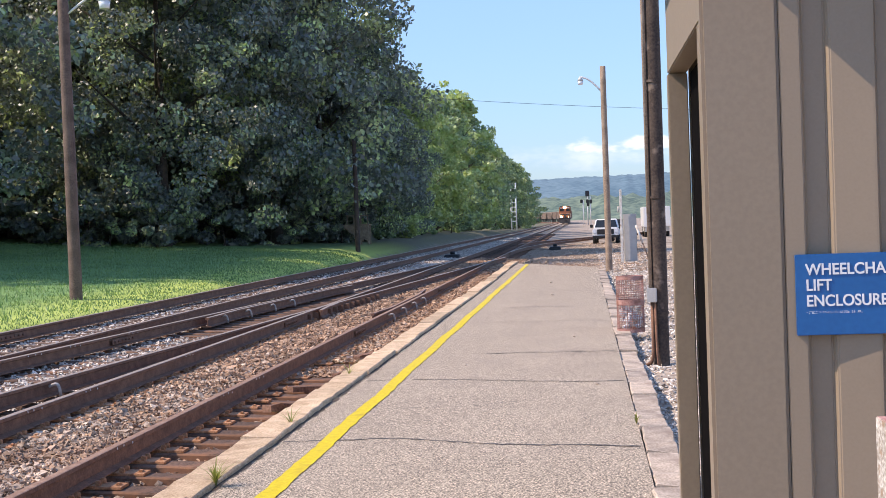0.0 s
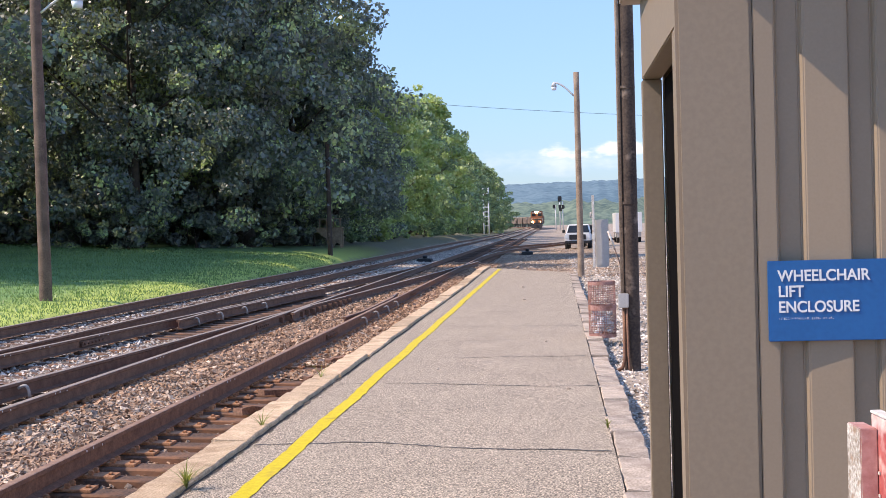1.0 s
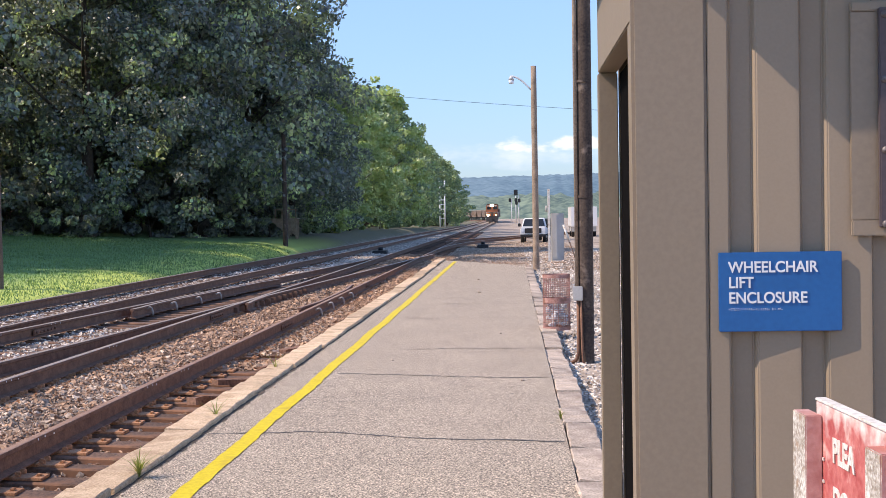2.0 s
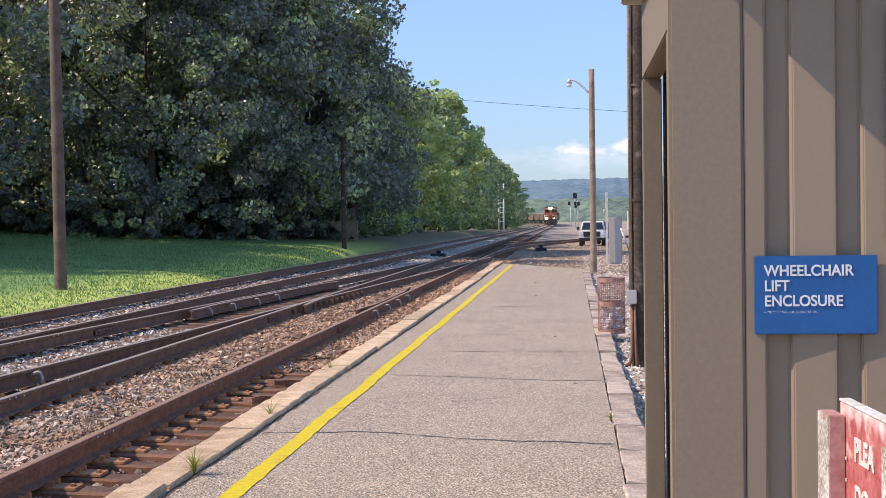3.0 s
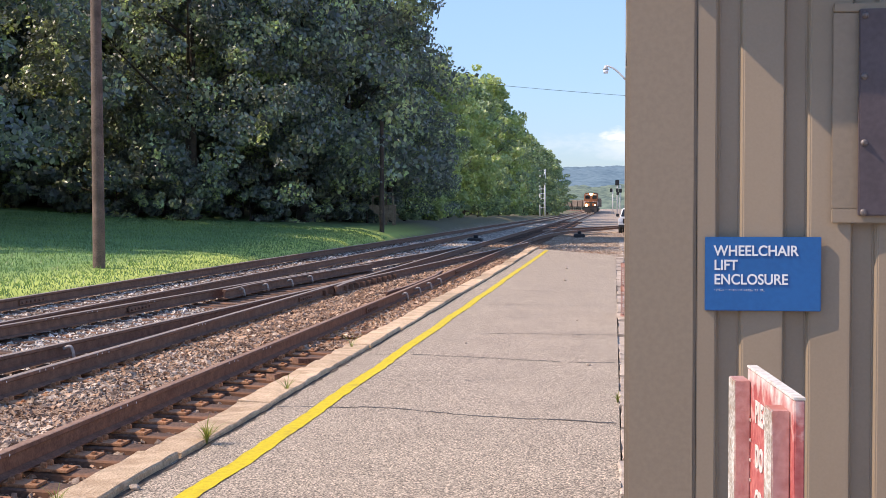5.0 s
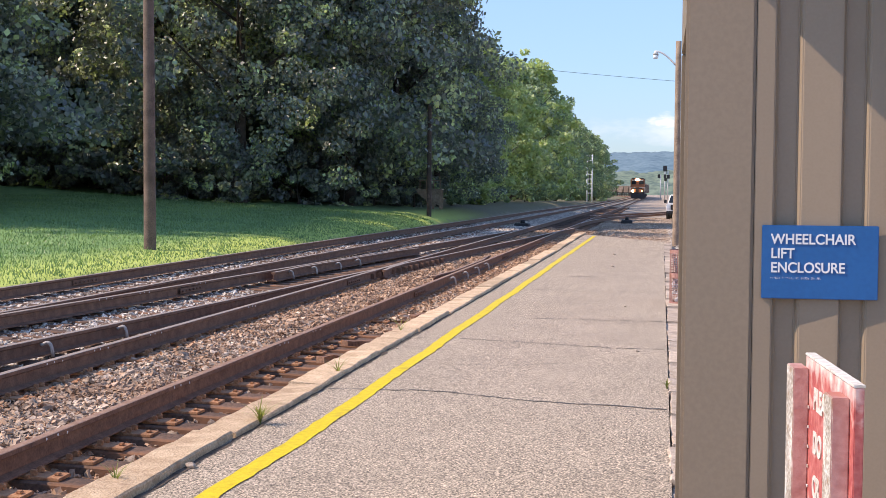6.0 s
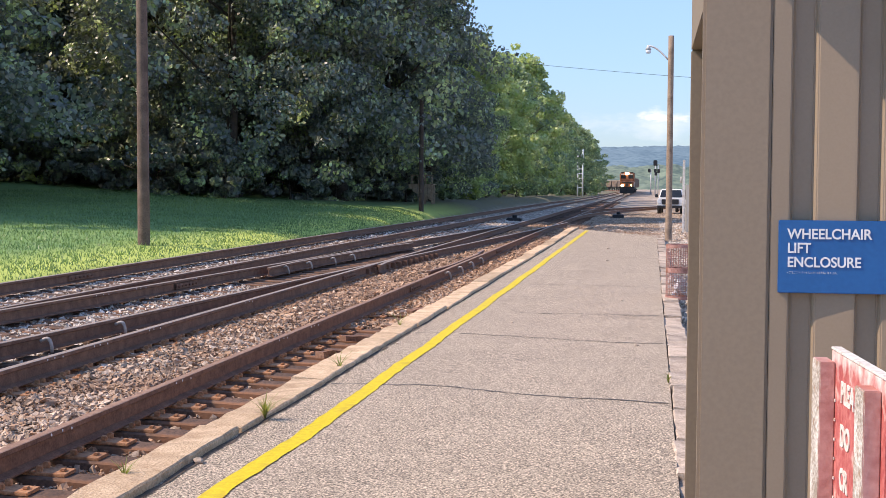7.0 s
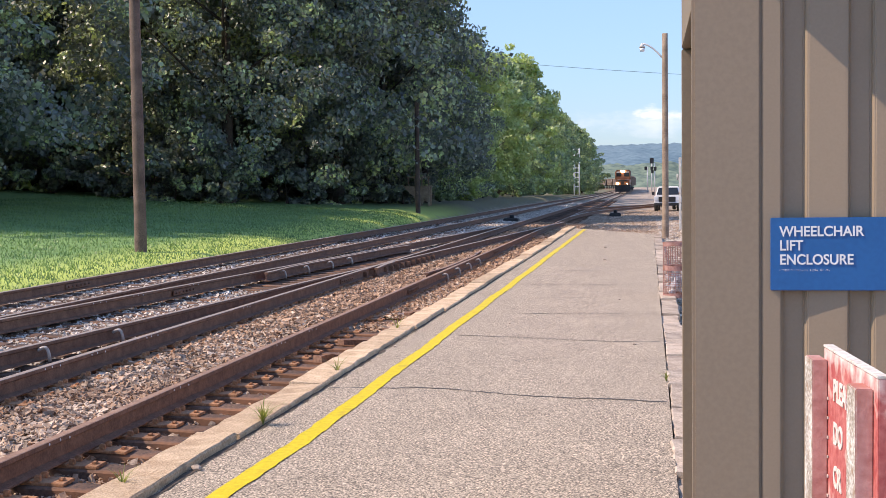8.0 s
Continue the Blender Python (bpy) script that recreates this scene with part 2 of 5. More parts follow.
BIN_RED = surface("faded red bin paint", (0.27, 0.125, 0.10), (0.46, 0.26, 0.22), 9, 0.7, 0.3, stain=(0.25, 0.11, 0.07), stain_scale=8)
LITTER = surface("crumpled litter", (0.35, 0.35, 0.36), (0.85, 0.85, 0.86), 9, 0.6, 0.5, stain=(0.4, 0.12, 0.08), stain_scale=6, stain_at=0.64)
CABINET = surface("grey cabinet paint", (0.42, 0.40, 0.37), (0.50, 0.48, 0.45), 6, 0.5, 0.1)
BARK = surface("bark", (0.035, 0.026, 0.02), (0.10, 0.075, 0.055), 5, 0.95, 0.9)
# shade and its blue cast in the dark tone, sun in the bright one
LEAF = leaves("maple leaves, bluish shade and sunlit boughs", (0.128, 0.148, 0.160), (0.74, 0.88, 0.40), 0.18, sparse=0.65)
# paler and yellower than the other leaves: sunlight is put into this colour
LEAF_SUN = leaves("yellow-green leaves with sunlight in the colour", (0.33, 0.41, 0.19), (0.68, 0.75, 0.40), 0.36)
LEAF_FAR = leaves("mid-green leaves", (0.18, 0.25, 0.17), (0.50, 0.60, 0.33), 0.34)
BLADE = leaves("grass blades", (0.085, 0.175, 0.06), (0.25, 0.37, 0.11), 0.2)
STRAW = leaves("dry weed stalks", (0.16, 0.20, 0.05), (0.46, 0.40, 0.17))
# distance haze is mixed into the hill's blue-grey
FOREST = surface("distant forest with haze in its blue", (0.085, 0.155, 0.20), (0.165, 0.25, 0.29), 0.012, 1.0, 0.0, fine=0.09)
# nearer woods: a little haze greys the green towards blue
FOREST_NEAR = surface("far woodland with slight haze", (0.060, 0.105, 0.090), (0.21, 0.27, 0.19), 0.05, 1.0, 0.0, fine=0.28)
ORANGE = surface("orange locomotive paint", (0.28, 0.095, 0.04), (0.42, 0.17, 0.07), 1, 0.5, 0.1)
LOCO_DARK = surface("sooty black steel", (0.02, 0.018, 0.017), (0.05, 0.042, 0.038), 2, 0.7, 0.1)
HOPPER = surface("rust brown hopper steel", (0.27, 0.20, 0.155), (0.43, 0.34, 0.27), 0.7, 0.85, 0.1, stain=(0.36, 0.27, 0.21), stain_scale=0.6)
CAR_WHITE = surface("white car paint", (0.76, 0.76, 0.76), (0.82, 0.82, 0.82), 3, 0.3, 0.0)
CAR_DARK = surface("dark car paint", (0.02, 0.022, 0.026), (0.04, 0.042, 0.046), 3, 0.3, 0.0)
TYRE = surface("tyre rubber", (0.012, 0.012, 0.012), (0.03, 0.03, 0.03), 10, 0.9, 0.1)
CHROME = surface("chrome", (0.5, 0.5, 0.5), (0.65, 0.65, 0.65), 10, 0.2, 0.0, 1.0)
GLASS = surface("dark window glass", (0.015, 0.02, 0.025), (0.03, 0.035, 0.04), 2, 0.05, 0.0)
LAMP_GLASS = surface("milky lamp glass", (0.70, 0.75, 0.82), (0.80, 0.84, 0.88), 6, 0.2, 0.0)
SIGNAL_BLACK = surface("black signal paint", (0.012, 0.012, 0.014), (0.025, 0.025, 0.028), 5, 0.5, 0.0)
SILVER = surface("silver paint", (0.55, 0.55, 0.55), (0.72, 0.72, 0.72), 5, 0.5, 0.0)
HEADLIGHT = glow("headlight", (1.0, 0.80, 0.50), 25)
DITCH = glow("ditch light", (1.0, 0.72, 0.38), 14)


# ---- shapes ----
def box(bm, x0, y0, z0, x1, y1, z1, mat=0, bevel=0.0, m=None):
    """An axis-aligned box between two corners, its edges bevelled."""
    made = bmesh.ops.create_cube(bm, size=1.0)["verts"]
    bmesh.ops.transform(bm, verts=made, matrix=Matrix.Translation(((x0 + x1) / 2, (y0 + y1) / 2, (z0 + z1) / 2)) @ Matrix.Diagonal((abs(x1 - x0), abs(y1 - y0), abs(z1 - z0), 1)))
    if m is not None:
        bmesh.ops.transform(bm, verts=made, matrix=m)
    for f in {f for v in made for f in v.link_faces}:
        f.material_index = mat
    if bevel:
        bmesh.ops.bevel(bm, geom=list({e for v in made for e in v.link_edges}), offset=bevel, segments=2, affect="EDGES", clamp_overlap=True)


def rod(bm, a, b, r0, r1=None, sides=12, mat=0, caps=True):
    """A round bar from a to b, tapering from r0 to r1."""
    a, b = Vector(a), Vector(b)
    made = bmesh.ops.create_cone(bm, cap_ends=caps, segments=sides, radius1=r0, radius2=r0 if r1 is None else r1, depth=(b - a).length)["verts"]
    bmesh.ops.transform(bm, verts=made, matrix=Matrix.Translation((a + b) / 2) @ (b - a).to_track_quat("Z", "Y").to_matrix().to_4x4())
    for f in {f for v in made for f in v.link_faces}:
        f.material_index, f.smooth = mat, len(f.verts) == 4


def bent(bm, points, r, sides=8, mat=0):
    """A pipe through points."""
    pts = [Vector(p) for p in points]
    rings = []
    for i, p in enumerate(pts):
        d = (pts[min(i + 1, len(pts) - 1)] - pts[max(i - 1, 0)]).normalized()
        q = d.to_track_quat("Z", "Y")
        rings.append([bm.verts.new(p + q @ Vector((r * math.cos(k * math.tau / sides), r * math.sin(k * math.tau / sides), 0))) for k in range(sides)])
    for a, b in zip(rings, rings[1:]):
        for k in range(sides):
            f = bm.faces.new((a[k], a[(k + 1) % sides], b[(k + 1) % sides], b[k]))
            f.smooth, f.material_index = True, mat
    bm.faces.new(rings[0][::-1]), bm.faces.new(rings[-1])


def mesh_of(bm, name, *mats):
    me = bpy.data.meshes.new(name)
    bm.normal_update()
    bm.to_mesh(me)
    bm.free()
    for m in mats:
        me.materials.append(m)
    return me


def part(name, bm, material, parent, label="", more=()):
    """One bmesh as one mesh object under a thing or a part."""
    ob = new(name, mesh_of(bm, name, material, *more))
    ob.parent = parent
    return tagged(ob, label)


def thing(name, m, label, category, group="", kind=""):
    ob = new(name)
    ob.empty_display_size = 0.2
    ob.matrix_basis = m
    return tagged(ob, label, category, group, kind)


def raw(name, verts, faces, *mats):
    """A mesh object from arrays of corners and faces made by code."""
    me = bpy.data.meshes.new(name)
    me.vertices.add(len(verts))
    me.vertices.foreach_set("co", np.asarray(verts, np.float32).ravel())
    faces = np.asarray(faces, np.int32)
    k = faces.shape[1]
    me.loops.add(faces.size)
    me.loops.foreach_set("vertex_index", faces.ravel())
    me.polygons.add(len(faces))
    me.polygons.foreach_set("loop_start", np.arange(0, faces.size, k, dtype=np.int32))
    me.polygons.foreach_set("loop_total", np.full(len(faces), k, np.int32))
    me.update(calc_edges=True)
    me.validate()
    for m in mats:
        me.materials.append(m)
    return new(name, me)


def letters(name, text, size, m, material, parent, thick=0.0, bold=0.0):
    """Raised lettering as a mesh."""
    cu = bpy.data.curves.new(name, "FONT")
    cu.body, cu.size, cu.extrude, cu.offset = text, size, thick, bold
    tmp = new(name, cu)
    bpy.context.view_layer.update()
    me = bpy.data.meshes.new_from_object(tmp.evaluated_get(bpy.context.evaluated_depsgraph_get()))
    bpy.data.objects.remove(tmp)
    me.materials.clear()
    me.materials.append(material)
    ob = new(name, me)
    ob.parent = parent
    ob.matrix_basis = m
    return ob


def ease(a, b, v):
    s = np.clip((np.asarray(v, float) - a) / (b - a), 0, 1)
    return s * s * (3 - 2 * s)


# ---- the plan ----
GAUGE = 1.505                                            # between the centres of the rail heads


def main_x(y):
    """Centre line of the track beside the platform."""
    y = np.asarray(y, float)
    return -4.87 - 0.45 * ease(90, 250, y) - np.where(y > 375, (y - 375) ** 2 / 1000, 0)


def second_x(y):
    y = np.asarray(y, float)
    return -8.66 + 0.36 * ease(25, 75, y) - 0.4 * ease(120, 260, y) - np.where(y > 375, (y - 375) ** 2 / 1000, 0)


def cross_x(y):
    """Centre line of the crossover between the two."""
    return -6.40 + 0.0575 * (np.asarray(y, float) - 25)


def siding_x(y):
    y = np.asarray(y, float)
    return -4.87 + np.where(y > 62, (y - 62) ** 2 / 400, 0)


def rail_z(x, y):
    """Height of the rail heads: canted, rising away from the platform; the line dips far off."""
    far = ease(60, 250, y)
    return (1 - far) * (-0.10 + 0.037 * np.clip(-4.12 - np.asarray(x, float), -3, 6)) + far * -0.36


def ground_z(x, y):
    x, y = np.asarray(x, float), np.asarray(y, float)
    bed = rail_z(x, y) - 0.275
    lawn = -0.02 + 0.055 * np.clip(-10.3 - x, 0, 22) + 0.012 * np.clip(y - 28, 0, 32) * ease(-9.6, -12, x)
    lawn = lawn * (1 - ease(90, 260, y)) + ease(90, 260, y) * -0.5
    right = -0.14 - 0.46 * ease(40, 95, y)
    left = bed + (lawn - bed) * ease(-9.95, -10.7, x)
    near = left + (right - left) * ease(-3.4, -2.2, x)
    return near + (-0.6 - near) * ease(300, 700, y)


# ---- ground ----
def ground_material():
    m = surface("ground", (0.24, 0.183, 0.137), (0.56, 0.455, 0.355), 0.9, 0.95, 0.6, fine=13, stain=(0.24, 0.18, 0.135), stain_scale=0.30, stain_at=0.56, depth=0.03, spread=0.16)
    n, l = m.node_tree.nodes, m.node_tree.links
    b = n["Principled BSDF"]
    gravel = b.inputs["Base Color"].links[0].from_socket
    tc = next(k for k in n if k.type == "TEX_COORD")
    sep, wob, near, far, both = n.new("ShaderNodeSeparateXYZ"), n.new("ShaderNodeTexNoise"), n.new("ShaderNodeMath"), n.new("ShaderNodeMapRange"), n.new("ShaderNodeMixRGB")
    wob.inputs["Scale"].default_value, wob.inputs["Detail"].default_value = 1.5, 6
    near.operation = "ADD"
    far.inputs["From Min"].default_value, far.inputs["From Max"].default_value = -9.45, -9.95
    green, tuft = n.new("ShaderNodeMixRGB"), n.new("ShaderNodeTexNoise")
    tuft.inputs["Scale"].default_value, tuft.inputs["Detail"].default_value = 3.0, 9
    green.inputs["Color1"].default_value, green.inputs["Color2"].default_value = (0.065, 0.165, 0.065, 1), (0.27, 0.43, 0.12, 1)
    l.new(tc.outputs["Object"], sep.inputs["Vector"])
    l.new(tc.outputs["Object"], wob.inputs["Vector"])
    l.new(tc.outputs["Object"], tuft.inputs["Vector"])
    l.new(sep.outputs["X"], near.inputs[0])
    l.new(wob.outputs["Fac"], near.inputs[1])
    l.new(near.outputs[0], far.inputs["Value"])
    l.new(tuft.outputs["Fac"], green.inputs["Fac"])
    end, cut = n.new("ShaderNodeMapRange"), n.new("ShaderNodeMath")
    end.inputs["From Min"].default_value, end.inputs["From Max"].default_value = 78, 60
    cut.operation = "MULTIPLY"
    l.new(sep.outputs["Y"], end.inputs["Value"])
    l.new(end.outputs["Result"], cut.inputs[0])
    l.new(far.outputs["Result"], cut.inputs[1])
    l.new(cut.outputs[0], both.inputs["Fac"])
    rank = n.new("ShaderNodeMixRGB")
    rank.inputs["Color2"].default_value = (0.15, 0.135, 0.075, 1)
    l.new(far.outputs["Result"], rank.inputs["Fac"])
    l.new(gravel, rank.inputs["Color1"])
    l.new(rank.outputs["Color"], both.inputs["Color1"])
    # yellower towards the track: drier grass plus the lawn's sunlit strip painted in
    edge, dry = n.new("ShaderNodeMapRange"), n.new("ShaderNodeMixRGB")
    edge.inputs["From Min"].default_value, edge.inputs["From Max"].default_value = -12.6, -10.6
    edge.inputs["To Max"].default_value = 0.9
    dry.inputs["Color2"].default_value = (0.52, 0.60, 0.13, 1)
    l.new(near.outputs[0], edge.inputs["Value"])
    l.new(edge.outputs["Result"], dry.inputs["Fac"])
    l.new(green.outputs["Color"], dry.inputs["Color1"])
    l.new(dry.outputs["Color"], both.inputs["Color2"])
    l.new(both.outputs["Color"], b.inputs["Base Color"])
    return m


def build_ground():
    xs = np.concatenate([-np.geomspace(4500, 45, 26), np.linspace(-42, -14, 26), np.linspace(-13, 4, 120), np.linspace(5, 40, 20), np.geomspace(45, 4500, 26)])
    ys = np.concatenate([-np.geomspace(300, 12, 12), np.linspace(-10, 60, 220), np.linspace(61, 200, 90), np.geomspace(205, 4700, 50)])
    gx, gy = np.meshgrid(xs, ys)
    gz = ground_z(gx, gy)
    rough = np.array([noise.noise((a * 1.3, b * 1.3, 0)) for a, b in zip(gx.ravel(), gy.ravel())]).reshape(gx.shape)
    gz = gz + rough * 0.025
    v = np.stack([gx, gy, gz], -1).reshape(-1, 3)
    w, h = len(xs), len(ys)
    i = (np.arange(h - 1)[:, None] * w + np.arange(w - 1)[None, :]).ravel()
    ob = raw("ground", v, np.stack([i, i + 1, i + w + 1, i + w], -1), ground_material())
    ob.data.shade_smooth()
    tagged(ob, "gravel ground beside the tracks with mown lawn beyond", "ground", kind="structure")


build_ground()


# ---- platform ----
def build_platform():
    bm = bmesh.new()
    ends = lambda x: 45.0 - (x + 2.72) * 2.15
    xs = np.linspace(-2.70, -0.02, 16)
    grid = []
    for s in np.concatenate([np.linspace(0, 0.5, 60), np.linspace(0.51, 1, 40)]):
        row = []
        for x in xs:
            y = -12 + (ends(x) + 12) * s
            row.append(bm.verts.new((x, y, 0.010 * noise.noise((x * 0.8, y * 0.5, 3)) + 0.004 * noise.noise((x * 3, y * 3, 9)))))
        grid.append(row)
    for a, b in zip(grid, grid[1:]):
        for k in range(len(xs) - 1):
            bm.faces.new((a[k], a[k + 1], b[k + 1], b[k])).smooth = True
    edge = [v for r in (grid[0], [g[-1] for g in grid[1:-1]], grid[-1][::-1], [g[0] for g in grid[1:-1]][::-1]) for v in r]
    low = [bm.verts.new((v.co.x, v.co.y, -0.5)) for v in edge]
    edge = [bm.verts.new(v.co) for v in edge]
    for k in range(len(edge)):
        j = (k + 1) % len(edge)
        bm.faces.new((edge[k], low[k], low[j], edge[j]))
    ob = new("platform", mesh_of(bm, "platform", ASPHALT))
    return tagged(ob, "worn grey asphalt station platform with transverse cracks", "platform", kind="structure")


platform = build_platform()


def top_z(x, y):
    return 0.010 * noise.noise((x * 0.8, y * 0.5, 3)) + 0.004 * noise.noise((x * 3, y * 3, 9))


def ribbon(name, path, width, material, parent, lift, wobble):
    """A flat stripe along a path on the platform, with ragged edges."""
    bm = bmesh.new()
    last = None
    for k, (x, y, nx, ny) in enumerate(path):
        pair = []
        for s in (-1, 1):
            w = width / 2 * (1 + wobble * noise.noise((k * 0.45, s * 7.0, width * 50)))
            px, py = x + nx * s * w, y + ny * s * w
            pair.append(bm.verts.new((px, py, top_z(px, py) + lift)))
        if last:
            bm.faces.new((last[0], last[1], pair[1], pair[0]))
        last = pair
    return part(name, bm, material, parent)


line = thing("platform_line", pose(0, 0, 0), "yellow painted warning line along the platform edge", "line", kind="structure")
ribbon("stripe", [(-2.272 - 0.035 * float(ease(7.3, 5.9, y)) - 0.0012 * max(0, y - 8) + 0.022 * noise.noise((0, y * 0.55, 1)) + 0.008 * noise.noise((0, y * 3.1, 4)), y, 1, 0) for y in np.concatenate([np.arange(-8, 20, 0.09), np.arange(20, 43.6, 0.25)])], 0.122, YELLOW, line, 0.005, 0.22)
for y0, y1, x0, x1, w in ((9.40, 8.92, -2.62, -0.03, 0.030), (12.85, 12.42, -2.60, -0.05, 0.024), (15.22, 15.10, -1.75, -0.06, 0.026), (17.4, 17.3, -2.1, -0.9, 0.016), (19.7, 19.5, -2.0, -0.05, 0.022), (22.8, 22.7, -1.9, -0.3, 0.028), (24.6, 24.6, -1.6, -0.2, 0.02), (27.6, 27.4, -2.1, -0.05, 0.02), (33.0, 33.0, -1.8, -0.2, 0.02), (10.9, 11.2, -1.9, -0.9, 0.010), (5.0, 5.0, -2.1, -0.05, 0.02), (1.8, 1.8, -2.1, -0.1, 0.02)):
    ribbon("crack", [(x, y0 + (y1 - y0) * float(ease(x0 + 0.4, x1, x)) + 0.07 * noise.noise((x * 1.1, y0, 2)) + 0.035 * noise.noise((x * 6, y0, 5)) + 0.015 * noise.noise((x * 17, y0, 8)), 0, 1) for x in np.arange(x0, x1, 0.03)], w, TAR, platform, 0.003, 1.5)


ribbon("dirt_joint", [(-2.655 + 0.012 * noise.noise((0, y * 2.3, 6)) - 0.1 * float(ease(30, 45, y)), y, 1, 0) for y in np.arange(-8, 43.5, 0.07)], 0.036, DIRT, platform, 0.004, 1.6)


def kerb_stone(length, width, height, seed, chip):
    """A worn kerb block, its top uneven and its arrises broken."""
    bm = bmesh.new()
    box(bm, -width / 2, 0, -height, width / 2, length, 0)
    bmesh.ops.subdivide_edges(bm, edges=[e for e in bm.edges if abs(e.verts[0].co.y - e.verts[1].co.y) > 0.1], cuts=max(3, int(length / 0.16)))
    top = [e for e in bm.edges if all(v.co.z > -0.001 for v in e.verts) and all(abs(abs(v.co.x) - width / 2) < 1e-4 for v in e.verts) and abs(e.verts[0].co.x - e.verts[1].co.x) < 1e-4]
    bmesh.ops.bevel(bm, geom=top, offset=0.010, segments=1, affect="EDGES")
    for v in bm.verts:
        if v.co.z > -0.06:
            p = v.co * 5 + Vector((seed * 3.1, 0, 0))
            v.co.z -= chip * max(0, noise.noise(p) * 0.8 + 0.15)
            v.co.x += chip * 0.3 * noise.noise(p * 2.3 + Vector((0, 9, 0)))
    return mesh_of(bm, "kerb_stone", OLD_CONCRETE if width < 0.24 else CONCRETE)


def build_kerbs():
    rnd = random.Random(5)
    left = thing("kerb_left", pose(0, 0, 0), "weathered buff concrete kerb along the track side of the platform", "kerb", kind="structure")
    shapes = [kerb_stone(2.02, 0.27, 0.45, s, 0.028) for s in range(4)]
    y = -9.0
    while y < 44.6:
        ob = new("kerb_stone", shapes[rnd.randrange(4)])
        ob.parent = left
        ob.matrix_basis = pose(-2.800 + rnd.uniform(-0.014, 0.014) - 0.1 * float(ease(30, 45, y)), y, 0.042 + rnd.uniform(-0.012, 0.010), 0, rnd.uniform(-1, 1), rnd.uniform(-0.35, 0.35))
        y += 2.04
    right = thing("kerb_right", pose(0, 0, 0), "broken old concrete kerb blocks along the gravel side of the platform", "kerb", kind="structure")
    shapes = [kerb_stone(1.0, 0.215, 0.4, s + 9, 0.045) for s in range(5)]
    y = -9.0
    while y < 38.2:
        s = rnd.uniform(0.7, 1.25)
        ob = new("kerb_stone", shapes[rnd.randrange(5)])
        ob.parent = right
        ob.matrix_basis = pose(0.092 + rnd.uniform(-0.012, 0.012), y, 0.012 + rnd.uniform(-0.03, 0.012), rnd.uniform(-0.6, 0.6), rnd.uniform(-2.0, 2.5), rnd.uniform(-0.8, 0.8)) @ Matrix.Diagonal((1, s * 0.985, 1, 1))
        y += s


build_kerbs()


# ---- tracks ----
HEAD = ((-0.036, -0.004), (-0.030, 0.0), (0.030, 0.0), (0.036, -0.004), (0.036, -0.034), (0.009, -0.048), (0.009, -0.142), (0.070, -0.162), (0.070, -0.172), (-0.070, -0.172), (-0.070, -0.162), (-0.009, -0.142), (-0.009, -0.048), (-0.036, -0.034))


def rail(parent, path, drop=0.0, top=None):
    """A rail of true section along (x, y) points of the plan."""
    bm = bmesh.new()
    last = None
    for x, y in path:
        z = float(rail_z(x, y)) - drop
        ring = [bm.verts.new((x + a, y, z + b)) for a, b in HEAD]
        if last:
            for k in range(len(HEAD)):
                j = (k + 1) % len(HEAD)
                f = bm.faces.new((last[k], last[j], ring[j], ring[k]))
                f.material_index = 1 if k in (0, 1, 2) else 0
        else:
            bm.faces.new(ring[::-1])
        last = ring
    bm.faces.new(last)
    return part("rail", bm, RAIL, parent, more=(top or RAIL_TOP,))


def spine(fx, y0, y1, offset):
    ys = np.concatenate([np.arange(y0, min(y1, 90), 1.5), np.arange(max(y0, 90), y1, 6), [y1]])
    return [(float(fx(y)) + offset, float(y)) for y in ys]


def tie_mesh(length, seed):
    bm = bmesh.new()
    box(bm, -length / 2, -0.115, -0.18, length / 2, 0.115, 0.0)
    bmesh.ops.subdivide_edges(bm, edges=[e for e in bm.edges if abs(e.verts[0].co.x - e.verts[1].co.x) > 1], cuts=7)
    bmesh.ops.bevel(bm, geom=[e for e in bm.edges if all(v.co.z > -0.01 for v in e.verts) and abs(e.verts[0].co.y - e.verts[1].co.y) < 0.01], offset=0.012, segments=1, affect="EDGES")
    for v in bm.verts:
        v.co.y += 0.012 * noise.noise((v.co.x * 4, seed, v.co.y * 9))
        v.co.z += 0.010 * noise.noise((v.co.x * 5, seed + 4, v.co.y * 9))
    return mesh_of(bm, "tie", TIE)


def plate_mesh():
    """A rolled tie plate with the heads of its spikes."""
    bm = bmesh.new()
    box(bm, -0.18, -0.09, 0, 0.30, 0.09, 0.022, bevel=0.004)
    box(bm, 0.235, -0.028, 0.022, 0.270, 0.020, 0.040, bevel=0.006)
    for sx in (-1, 1):
        box(bm, sx * 0.085 - 0.012, -0.10, 0.018, sx * 0.085 + 0.012, 0.10, 0.032)
        for sy in (-0.055, 0.05):
            box(bm, sx * 0.115 - 0.022, sy - 0.017, 0.018, sx * 0.115 + 0.02, sy + 0.017, 0.062, bevel=0.006)
    return mesh_of(bm, "tie_plate", RUST)


PLATE = plate_mesh()


